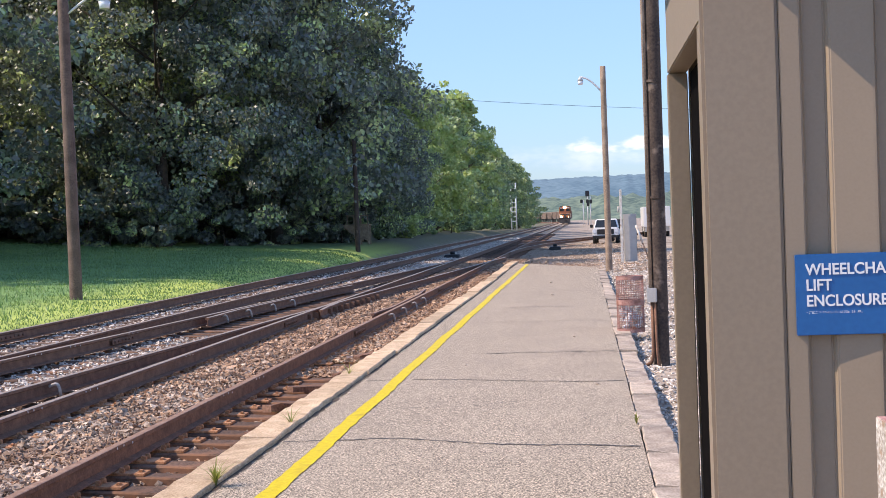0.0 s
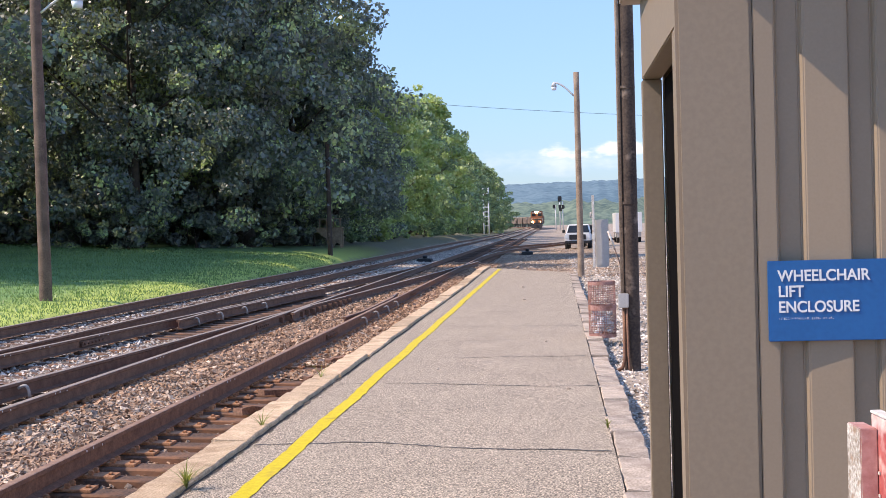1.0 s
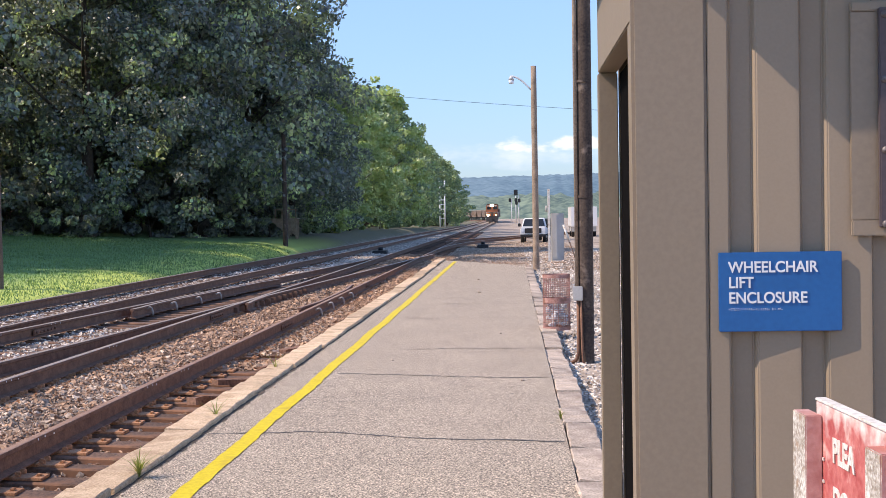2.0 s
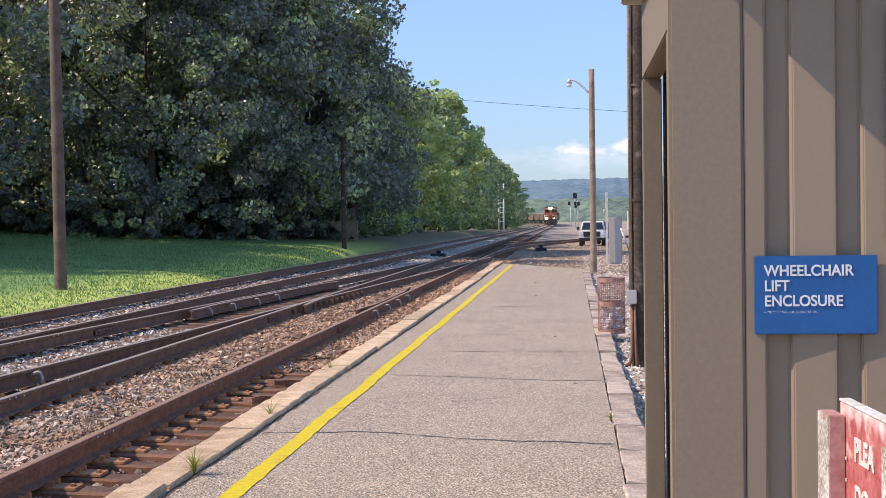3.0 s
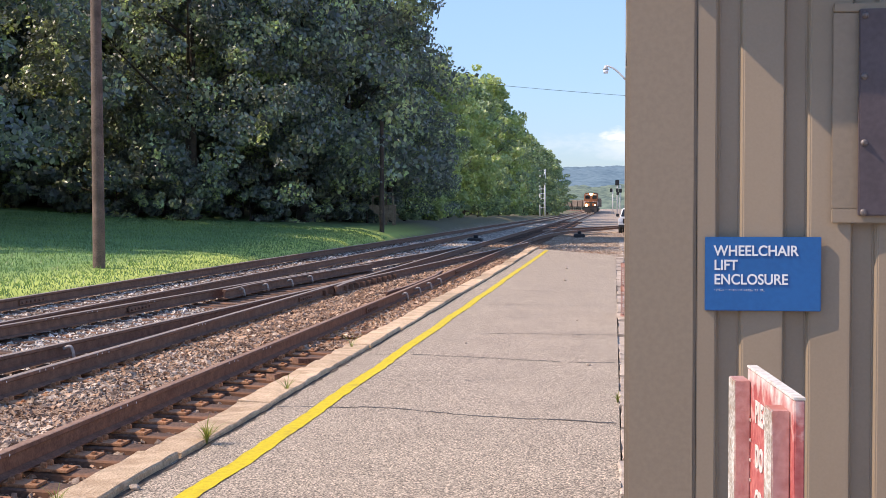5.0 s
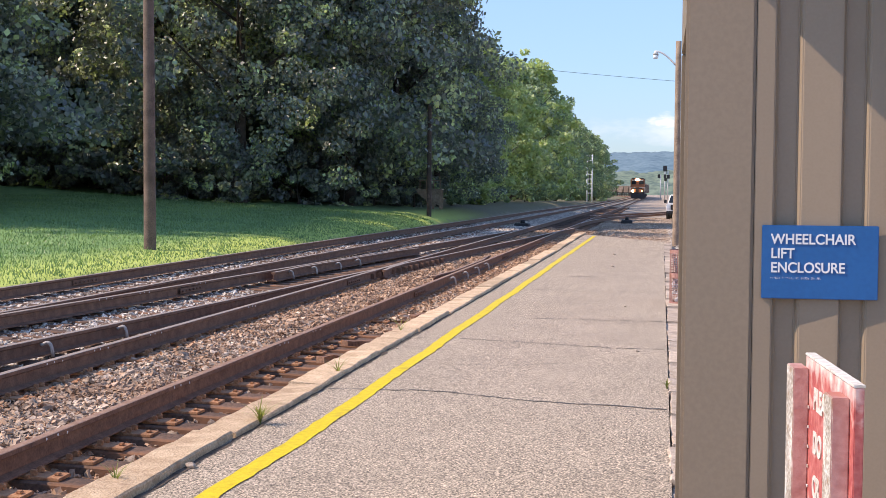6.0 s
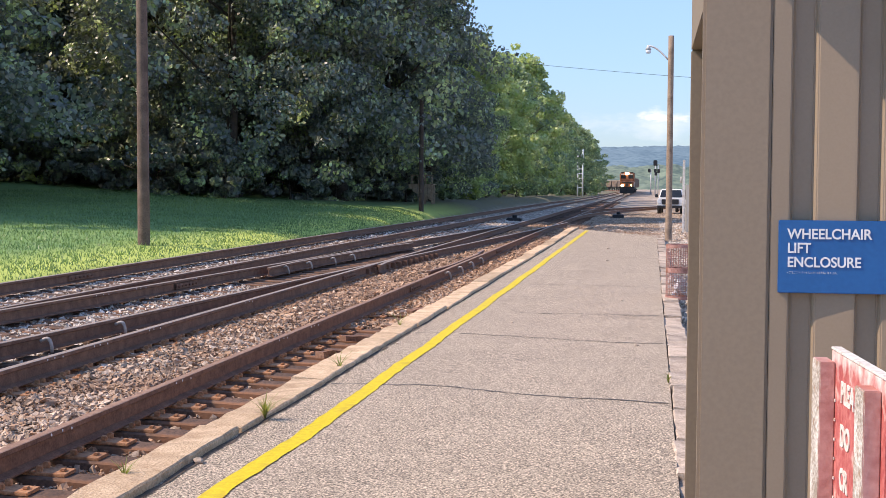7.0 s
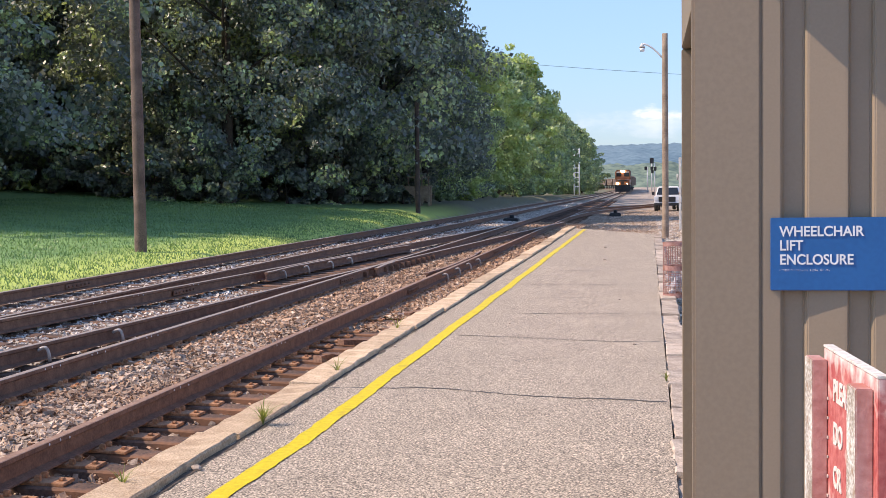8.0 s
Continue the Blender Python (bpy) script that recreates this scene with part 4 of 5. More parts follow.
def build_lamp(m, h, arm, material, label, r0, r1, lean=(0, 0), size=1.0):
    """A wooden pole with a curved bracket and a lantern."""
    lamp = thing("street_lamp", m, label, "lamp", "platform lamps")
    bm = bmesh.new()
    wood_pole(bm, h, r0, r1, lean)
    part("pole", bm, material, lamp)
    bm = bmesh.new()
    s, z = (1 if arm > 0 else -1), h - 0.72
    px = lean[0] * 0.9
    bent(bm, [(px + s * (r1 + (abs(arm) - r1) * q), 0, z + 0.42 * math.sin(q * math.pi / 2)) for q in np.linspace(0, 1, 9)], 0.028, 8)
    part("bracket", bm, SILVER, lamp, "curved pale metal bracket")
    bm = bmesh.new()
    rod(bm, (px + arm, 0, z + 0.42 - 0.18 * size), (px + arm, 0, z + 0.44), 0.15 * size, 0.05 * size, 16)
    part("lantern_hood", bm, SILVER, lamp)
    bm = bmesh.new()
    rod(bm, (px + arm, 0, z + 0.42 - 0.36 * size), (px + arm, 0, z + 0.415 - 0.18 * size), 0.11 * size, 0.135 * size, 16)
    part("lantern_glass", bm, LAMP_GLASS, lamp, "milky glass lantern")
    return lamp


build_lamp(pose(-11.99, 28.5, -0.02), 7.35, 0.98, POLE, "brown wooden lamp post with a curved bracket on the lawn", 0.145, 0.12, (-0.02, 0))
build_lamp(pose(0.345, 39.5, -0.18), 6.25, -0.68, POLE_GREY, "grey-brown wooden lamp post beside the platform", 0.10, 0.085, size=0.62)


def build_utility_pole():
    p = thing("utility_pole", pose(0.445, 14.8, -0.16), "dark weathered wooden pole with conduits, standing in gravel", "pole")
    bm = bmesh.new()
    wood_pole(bm, 8.2, 0.092, 0.075, (0.03, 0), 4)
    part("pole", bm, POLE_DARK, p)
    bm = bmesh.new()
    rod(bm, (-0.098, -0.05, 0.86), (-0.085, -0.045, 7.9), 0.021, sides=10)
    part("conduit", bm, POLE_GREY, p, "tan conduit")
    bm = bmesh.new()
    bent(bm, [(-0.19, -0.06, 0.02), (-0.12, -0.075, 0.06), (-0.092, -0.08, 0.14), (-0.088, -0.075, 0.80)], 0.02, 8)
    bent(bm, [(-0.04, -0.14, 0.0), (-0.045, -0.12, 0.08), (-0.05, -0.105, 0.2), (-0.06, -0.10, 0.80)], 0.014, 8)
    part("conduit", bm, RAIL, p, "rusty conduit bending into the ground")
    bm = bmesh.new()
    box(bm, -0.15, -0.135, 0.74, -0.035, -0.075, 0.90, bevel=0.008)
    part("junction_box", bm, CABINET, p, "small grey junction box")
    for z in (0.35, 0.6, 1.9, 3.2):
        bm = bmesh.new()
        rod(bm, (0.0, 0, z), (0.001, 0, z + 0.03), 0.098, sides=20, caps=False)
        part("strap", bm, POLE_DARK, p)


build_utility_pole()


def build_lineside():
    c = thing("signal_cabinet", pose(1.235, 47.0, -0.26), "grey metal signal cabinet on legs beside the platform", "cabinet")
    bm = bmesh.new()
    box(bm, -0.20, -0.25, 0.10, 0.26, 0.25, 1.84, bevel=0.015)
    part("body", bm, CABINET, c)
    bm = bmesh.new()
    box(bm, -0.17, -0.262, 0.18, 0.23, -0.251, 1.76, bevel=0.004)
    part("door", bm, CABINET, c)
    for x in (-0.15, 0.21):
        bm = bmesh.new()
        box(bm, x - 0.03, -0.2, 0, x + 0.03, 0.2, 0.099)
        part("leg", bm, OLD_CONCRETE, c)
    p = thing("marker_post", pose(0.955, 46.6, -0.26), "white post beside the grey cabinet", "post")
    bm = bmesh.new()
    box(bm, -0.045, -0.045, 0.12, 0.045, 0.045, 2.72, bevel=0.01)
    part("post", bm, WHITE_PAINT, p)
    bm = bmesh.new()
    box(bm, -0.07, -0.07, 0, 0.07, 0.07, 0.118, bevel=0.01)
    part("foot", bm, OLD_CONCRETE, p)
    bm = bmesh.new()
    rod(bm, (-0.09, 0, 1.9), (-0.09, 0, 2.12), 0.035, sides=10)
    part("bell", bm, CABINET, p)
    g = thing("guy_marker", pose(1.69, 40.0, -0.2), "leaning wooden marker pole with a white tip in gravel", "pole")
    bm = bmesh.new()
    rod(bm, (0, 0, 0), (-0.30, 0, 0.88), 0.02, sides=8)
    part("pole", bm, POLE, g)
    bm = bmesh.new()
    rod(bm, (-0.30, 0, 0.88), (-0.485, 0, 1.42), 0.035, sides=8)
    part("sleeve", bm, WHITE_PAINT, g, "white sleeve")


build_lineside()


def wheel(parent, x, y, r, w):
    t = thing("wheel", pose(x, y, r), "", "")
    t.parent = parent
    bm = bmesh.new()
    rod(bm, (-w / 2, 0, 0), (w / 2, 0, 0), r, sides=24)
    bmesh.ops.bevel(bm, geom=[e for e in bm.edges if e.is_manifold and len({len(f.verts) for f in e.link_faces}) == 2], offset=0.03, segments=2, affect="EDGES")
    part("tyre", bm, TYRE, t)
    bm = bmesh.new()
    rod(bm, (-w / 2 - 0.006, 0, 0), (w / 2 + 0.006, 0, 0), r * 0.6, sides=18)
    part("rim", bm, CHROME, t)


def build_pickup():
    z = float(ground_z(1.1, 97))
    car = thing("pickup_truck", pose(1.2, 97, z, 0, 0, -3), "white pickup truck with a dark grille parked on gravel", "truck")
    bm = bmesh.new()
    box(bm, -0.98, 0.0, 0.55, 0.98, 5.4, 1.12, bevel=0.09)
    box(bm, -0.95, 0.05, 1.0, 0.95, 1.55, 1.22, bevel=0.08)
    part("body", bm, CAR_WHITE, car)
    bm = bmesh.new()
    made = bmesh.ops.create_cube(bm, size=1)["verts"]
    for v in made:
        top = v.co.z > 0
        v.co = Vector(((0.78 if top else 0.93) * (1 if v.co.x > 0 else -1), (2.15 if v.co.y < 0 else 3.35) if top else (1.5 if v.co.y < 0 else 3.6), 1.86 if top else 1.16))
    bmesh.ops.bevel(bm, geom=bm.edges[:], offset=0.06, segments=2, affect="EDGES")
    part("cab", bm, CAR_WHITE, car)
    bm = bmesh.new()
    made = bmesh.ops.create_cube(bm, size=1)["verts"]
    for v in made:
        top, front = v.co.z > 0, v.co.y < 0
        v.co = Vector(((0.70 if top else 0.84) * (1 if v.co.x > 0 else -1), (2.06 if top else 1.53) - (0.03 if front else -0.02), 1.78 if top else 1.24))
    part("windscreen", bm, GLASS, car)
    bm = bmesh.new()
    box(bm, -0.62, -0.035, 0.72, 0.62, -0.001, 1.10, bevel=0.02)
    part("grille", bm, SIGNAL_BLACK, car, "black grille")
    bm = bmesh.new()
    box(bm, -0.95, -0.12, 0.45, 0.95, -0.002, 0.64, bevel=0.04)
    part("bumper", bm, SIGNAL_BLACK, car, "dark front bumper")
    for s in (-1, 1):
        bm = bmesh.new()
        box(bm, s * 0.80 - 0.13, -0.03, 0.82, s * 0.80 + 0.13, -0.002, 1.08, bevel=0.02)
        part("headlight", bm, LAMP_GLASS, car)
        bm = bmesh.new()
        box(bm, s * 1.10 - 0.11, 1.65, 1.22, s * 1.10 + 0.11, 1.78, 1.46, bevel=0.03)
        part("mirror", bm, SIGNAL_BLACK, car)
        for y in (0.95, 4.4):
            wheel(car, s * 0.84, y, 0.40, 0.27)
    car = thing("parked_car", pose(2.6, 104, float(ground_z(2.6, 104)), 0, 0, -3), "dark parked car behind the white truck", "car")
    bm = bmesh.new()
    box(bm, -0.92, 0, 0.4, 0.92, 4.6, 1.05, bevel=0.12)
    box(bm, -0.78, 1.2, 1.0, 0.78, 4.3, 1.78, bevel=0.16)
    part("body", bm, CAR_DARK, car)
    bm = bmesh.new()
    box(bm, -0.68, 1.17, 1.16, 0.68, 1.22, 1.66, bevel=0.02)
    part("windscreen", bm, GLASS, car)
    for s in (-1, 1):
        bm = bmesh.new()
        box(bm, s * 0.7 - 0.14, -0.02, 0.72, s * 0.7 + 0.14, 0.02, 0.90, bevel=0.02)
        part("headlight", bm, LAMP_GLASS, car)
        for y in (0.9, 3.7):
            wheel(car, s * 0.80, y, 0.34, 0.24)
    z = float(ground_z(6.2, 118))
    van = thing("box_truck", pose(6.2, 118, z), "white box truck parked at the far side of the yard", "truck")
    bm = bmesh.new()
    box(bm, -1.2, 0, 0.95, 1.2, 6.0, 2.75, bevel=0.04)
    part("cargo_box", bm, CAR_WHITE, van)
    bm = bmesh.new()
    box(bm, -1.1, 0.1, 0.5, 1.1, 6.0, 0.948)
    part("chassis", bm, CABINET, van)
    for s in (-1, 1):
        for y in (1.0, 4.8):
            wheel(van, s * 0.98, y, 0.48, 0.28)


build_pickup()


def build_signals():
    s = thing("signal_mast", pose(-11.95, 215, -0.42), "silver lattice signal ladder beside the trees", "signal")
    for x in (-0.42, 0.42):
        bm = bmesh.new()
        rod(bm, (x, 0, 0), (x, 0, 7.9), 0.11, sides=8)
        part("upright", bm, WHITE, s)
    for k in range(9):
        bm = bmesh.new()
        z = 1.4 + k * 0.78
        box(bm, -0.36, -0.05, z, 0.36, 0.05, z + 0.15)
        part("rung", bm, WHITE, s)
    bm = bmesh.new()
    rod(bm, (0.0, 0, 0.3), (0.0, 0, 7.7), 0.06, sides=8)
    part("mast", bm, SIGNAL_BLACK, s)
    s = thing("signal_mast", pose(0.35, 290, -0.55), "silver signal masts with black signal heads", "signal")
    for x, h in ((-0.75, 5.6), (0.22, 7.3), (0.85, 6.5)):
        bm = bmesh.new()
        rod(bm, (x, 0, 0), (x, 0, h), 0.11, sides=8)
        part("mast", bm, SILVER, s)
    for x, z, r in ((0.22, 7.0, 0.62), (0.22, 5.3, 0.42), (-1.1, 5.3, 0.42), (0.95, 5.2, 0.45), (0.35, 4.6, 0.4)):
        bm = bmesh.new()
        box(bm, x - r * 0.7, -0.3, z - r, x + r * 0.7, -0.12, z + r, bevel=0.2)
        part("signal_head", bm, SIGNAL_BLACK, s)
    for x, y, h, label in ((-6.75, 62, 0.36, "black switch machine between the tracks"), (-2.2, 80, 0.42, "dark switch stand beside the track")):
        m = thing("switch_machine", pose(x, y, float(ground_z(x, y)) - 0.01), label, "switch")
        bm = bmesh.new()
        box(bm, -0.35, -0.5, 0.0, 0.35, 0.5, h * 0.6, bevel=0.04)
        part("housing", bm, SIGNAL_BLACK, m)
        bm = bmesh.new()
        rod(bm, (0, 0.2, h * 0.6), (0, 0.2, h), 0.12, sides=10)
        part("motor", bm, SIGNAL_BLACK, m)
        bm = bmesh.new()
        box(bm, -1.2, -0.12, 0.02, -0.36, 0.0, 0.10)
        part("throw_rod", bm, RAIL, m)


build_signals()


def build_old_pole_and_stand():
    x, y = -11.0, 60.0
    p = thing("utility_pole", pose(x, y, float(ground_z(x, y)) - 0.05), "dark wooden pole against the trees", "pole")
    bm = bmesh.new()
    wood_pole(bm, 5.6, 0.12, 0.10, (0, 0), 8)
    part("pole", bm, POLE_DARK, p)
    x, y = -12.45, 67.0
    s = thing("wooden_stand", pose(x, y, float(ground_z(x, y))), "weathered grey timber stand with slanting planks and a railing", "stand")
    for k in range(6):
        # planks under the deck, cut along a slanting brace
        x0 = -0.80 + k * 0.27
        low = 1.02 - 0.86 * min(1.0, max(0.0, (x0 + 0.85) / 1.05))
        bm = bmesh.new()
        box(bm, x0, -0.06, low, x0 + 0.262, -0.03, 1.02, bevel=0.004)
        for v in bm.verts:
            if v.co.z < 1.0 and v.co.x < x0 + 0.1:
                v.co.z = min(1.0, v.co.z + 0.12)
        part("plank", bm, POLE_GREY, s)
    bm = bmesh.new()
    box(bm, -0.85, -0.08, 1.024, 0.86, 0.7, 1.07, bevel=0.004)
    part("deck", bm, POLE_GREY, s)
    for dx, dy in ((0.78, 0.0), (0.30, 0.0), (0.78, 0.6), (0.30, 0.6)):
        bm = bmesh.new()
        box(bm, dx - 0.045, dy - 0.02, 0, dx + 0.045, dy + 0.06, 1.02)
        part("leg", bm, POLE_GREY, s)
    for dx in (-0.30, 0.06, 0.42, 0.78):
        bm = bmesh.new()
        box(bm, dx - 0.028, -0.06, 1.074, dx + 0.028, -0.01, 1.50)
        part("post", bm, POLE_GREY, s)
    bm = bmesh.new()
    box(bm, -0.36, -0.07, 1.503, 0.86, 0.0, 1.55, bevel=0.004)
    part("handrail", bm, POLE_GREY, s)


build_old_pole_and_stand()

wire = bmesh.new()
bent(wire, [(-24 + 44 * s, 80, 11.0 - 4.0 * s - 1.5 * math.sin(s * math.pi) * 0.35) for s in np.linspace(0, 1, 30)], 0.012, 6)
tagged(new("overhead_wire", mesh_of(wire, "overhead_wire", SIGNAL_BLACK)), "thin dark wire strung over the tracks", "wire")


# ---- plants ----
def leaf_cloud(rng, centres, radii, count, size):
    """Small folded leaves round many clump centres: corners and faces."""
    k = len(centres)
    pick = rng.choice(k, count, p=radii ** 2 / np.sum(radii ** 2))
    d = rng.normal(size=(count, 3))
    d /= np.linalg.norm(d, axis=1, keepdims=True)
    c = centres[pick] + d * (radii[pick] * rng.uniform(0.45, 1.06, count) ** 0.7)[:, None] * np.array([1, 1, 0.62])
    u = rng.normal(size=(count, 3)) * 0.9 + np.array([0, 0, -0.3])
    u /= np.linalg.norm(u, axis=1, keepdims=True)
    n = rng.normal(size=(count, 3)) * 0.75 + d * 0.9 + np.array([0, 0, 0.5])
    w = np.cross(n, u)
    w /= np.linalg.norm(w, axis=1, keepdims=True) + 1e-9
    s = size * rng.uniform(0.6, 1.35, count)[:, None]
    v = np.stack([c - u * s * 0.6, c + w * s * 0.42, c + u * s * 0.6, c - w * s * 0.42], 1)
    f = np.arange(count * 4).reshape(-1, 4)
    return v.reshape(-1, 3), f


def make_tree(height, radius, low, seed, material, count, size, label, clumps=70):
    """A tapered trunk with limbs under a crown of leaf clumps with gaps."""
    rng = np.random.default_rng(seed)
    tree = thing("tree", pose(0, 0, 0), label, "tree", "trees by the line")
    bm = bmesh.new()
    bent(bm, [(0.15 * math.sin(s * 3), 0.1 * s, height * 0.72 * s) for s in np.linspace(0, 1, 8)], 0.01, 10)
    for v in bm.verts:
        s = min(1, max(0, v.co.z / (height * 0.72)))
        ax = Vector((0.15 * math.sin(s * 3), 0.1 * s, v.co.z))
        v.co = ax + (v.co - ax).normalized() * (0.02 * height * (1 - 0.8 * s) + (0.12 if s == 0 else 0))
    for k in range(9):
        a, s = k * 2.4 + seed, 0.3 + 0.06 * k
        z = height * 0.72 * s
        rod(bm, (0, 0, z), (radius * 0.7 * math.cos(a), radius * 0.7 * math.sin(a), z + height * 0.18), 0.009 * height * (1.1 - s), 0.02, 7)
    part("trunk", bm, BARK, tree)
    a = rng.uniform(0, math.tau, clumps)
    q = rng.uniform(0, 1, clumps)
    zz = low + (height - low) * q
    swell = np.sin(np.clip(0.16 + 0.84 * q, 0, 1) ** 0.8 * math.pi) ** 0.6
    shell = np.where(rng.random(clumps) < 0.72, rng.uniform(0.80, 1.14, clumps), rng.uniform(0.15, 0.7, clumps))
    rr = radius * swell * shell
    centres = np.stack([rr * np.cos(a), rr * np.sin(a), zz + 0.06 * radius * rng.normal(size=clumps)], 1)
    radii = radius * np.where(shell > 0.75, rng.uniform(0.09, 0.19, clumps), rng.uniform(0.2, 0.32, clumps))
    v, f = leaf_cloud(rng, centres, radii, count, size)
    ob = raw("crown", v, f, material)
    ob.parent = tree
    return tree


def put(tree, places, seed):
    rnd = random.Random(seed)
    for k, (x, y, s) in enumerate(places):
        m = pose(x, y, float(ground_z(x, y)) - 0.1, 0, 0, rnd.uniform(0, 360)) @ Matrix.Diagonal((s, s, s * rnd.uniform(0.94, 1.06), 1))
        if k == 0:
            tree.matrix_basis = m
        else:
            c = copy_thing(tree, m)
            c.scale = m.to_scale()


def plant_trees():
    maple = make_tree(20, 6.8, 2.2, 1, LEAF, 62000, 0.185, "tall green maple at the edge of the lawn, shade in its leaf colour", 210)
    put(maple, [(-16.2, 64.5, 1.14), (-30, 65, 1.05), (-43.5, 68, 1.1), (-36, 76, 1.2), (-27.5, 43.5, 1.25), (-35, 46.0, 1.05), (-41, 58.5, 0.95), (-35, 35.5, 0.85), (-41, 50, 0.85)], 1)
    oak = make_tree(18, 6.4, 1.6, 2, LEAF, 60000, 0.185, "broad green tree with leaves down to the shade, shade in their colour too", 190)
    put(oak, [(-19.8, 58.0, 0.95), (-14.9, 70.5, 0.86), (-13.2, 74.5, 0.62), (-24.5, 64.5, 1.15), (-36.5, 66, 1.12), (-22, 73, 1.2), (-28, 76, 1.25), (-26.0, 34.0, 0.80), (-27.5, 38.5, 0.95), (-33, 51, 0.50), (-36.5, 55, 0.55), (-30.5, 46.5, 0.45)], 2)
    ash = make_tree(12.5, 4.6, 0.8, 3, LEAF_SUN, 21000, 0.26, "yellow-green tree beside the tracks, sunlight in its leaf colour", 120)
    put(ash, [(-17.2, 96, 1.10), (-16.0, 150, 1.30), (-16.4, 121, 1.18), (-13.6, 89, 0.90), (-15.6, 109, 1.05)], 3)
    elm = make_tree(11.5, 4.6, 0.5, 4, LEAF_FAR, 17000, 0.25, "mid-green tree in the row along the tracks", 120)
    put(elm, [(-15.6, 135, 1.27), (-16.5, 165, 1.42), (-17.2, 182, 1.36), (-18.0, 202, 1.28), (-18.2, 221, 1.15), (-14.2, 246, 1.1), (-14, 268, 1.15), (-16.5, 234, 1.2), (-16, 257, 1.2), (-17, 280, 1.3), (-20, 110, 1.28), (-23, 85, 1.45), (-21, 140, 1.45), (-20, 180, 1.3), (-31, 96, 1.6), (-40, 93, 1.6), (-50, 89, 1.6), (-24, 99, 1.3), (-58, 84, 1.6)], 4)
    bush = make_tree(3.2, 2.2, 0.2, 5, LEAF, 4500, 0.25, "shrub under the trees, shade in its dark leaf colour", 30)
    put(bush, [(-13.6, 70, 0.85), (-19.6, 56.6, 0.8), (-24.3, 61.8, 0.9), (-16.0, 63.0, 0.7), (-22.0, 57.0, 0.75), (-15.2, 66.5, 0.9), (-17.5, 60.5, 0.9), (-20.5, 59, 1.0), (-23.5, 58, 0.95), (-26.5, 59, 1.05), (-29.5, 60, 1.0), (-33, 60.5, 1.1), (-36.5, 61.5, 1.1), (-40, 62, 1.1), (-44, 63, 1.2), (-48, 64, 1.3), (-19, 69, 1.3), (-24, 69, 1.4), (-29, 71, 1.5), (-35, 72, 1.6), (-41, 74, 1.7), (-16, 77, 1.2), (-14.6, 92, 0.9), (-20, 86, 2.0), (-26, 84, 2.3), (-33, 84, 2.4), (-40, 82, 2.4), (-47, 78, 2.4), (-54, 74, 2.4), (-15.2, 72.5, 1.0), (-38.5, 70, 1.6), (-44, 71, 1.7), (-32, 69, 1.5), (-26.5, 66.5, 1.3), (-22, 65, 1.2), (-47, 90, 2.5), (-41, 86, 2.1), (-52, 98, 2.8), (-25.3, 71, 1.3), (-24.2, 67, 1.1)], 5)
    shrub = make_tree(2.4, 1.8, 0.1, 6, LEAF_FAR, 5000, 0.2, "pale green shrub by the line", 24)
    put(shrub, [(-13.2, 80, 0.9), (-12.9, 88, 0.75), (-12.6, 118, 1.0), (-13.4, 150, 1.1), (-13.2, 236, 1.3), (-13, 100, 0.9)], 6)


plant_trees()


def grow_grass():
    rng = np.random.default_rng(8)
    n = 80000
    y = rng.uniform(14, 58, n)
    x = -10.18 - 0.20 * np.sin(y * 0.9) - rng.random(n) ** 1.3 * 17
    z = ground_z(x, y)
    h = rng.uniform(0.035, 0.085, n) * np.where(x > -10.7, 0.8, 1.0)
    a = rng.uniform(0, math.tau, n)
    wx, wy = 0.012 * np.cos(a), 0.012 * np.sin(a)
    lx, ly = rng.normal(0, 0.03, n), rng.normal(0, 0.03, n)
    v = np.stack([np.stack([x - wx, y - wy, z - 0.01], -1), np.stack([x + wx, y + wy, z - 0.01], -1), np.stack([x + lx, y + ly, z + h], -1)], 1)
    tagged(raw("grass", v.reshape(-1, 3), np.arange(3 * n).reshape(-1, 3), BLADE), "mown green lawn grass", "grass", kind="stuff")


grow_grass()


def weed(x, y, h, n, seed, material, label):
    rng = np.random.default_rng(seed)
    verts, faces = [], []
    for k in range(n):
        a, lean, hh = rng.uniform(0, math.tau), rng.uniform(0.2, 1.3), h * rng.uniform(0.5, 1.1)
        wx, wy = 0.006 * math.sin(a), -0.006 * math.cos(a)
        for s in range(4):
            q = s / 3
            px, py, pz = math.cos(a) * lean * hh * q * q, math.sin(a) * lean * hh * q * q, hh * q * (1 - 0.25 * q)
            w = 1 - q * 0.9
            verts += [(px - wx * w, py - wy * w, pz), (px + wx * w, py + wy * w, pz)]
            if s:
                b = len(verts)
                faces.append((b - 4, b - 3, b - 1, b - 2))
    ob = raw("weed", verts, faces, material)
    ob.matrix_basis = pose(x, y, 0.0)
    tagged(ob, label, "weed", "weeds")


weed(-2.668, 7.78, 0.21, 46, 1, STRAW, "green and straw weed tuft growing in the kerb joint")
weed(-2.72, 10.05, 0.22, 12, 2, STRAW, "dry weed stalks growing in the kerb joint")
weed(-2.86, 5.95, 0.16, 14, 3, STRAW, "dry weed stalks on the kerb")
weed(-2.85, 13.3, 0.22, 8, 4, STRAW, "thin dry weed stalks on the kerb")
weed(-0.03, 9.9, 0.12, 16, 5, STRAW, "small yellowish weed at the broken kerb")
weed(0.02, 5.6, 0.10, 10, 6, BLADE, "small green weed at the broken kerb")


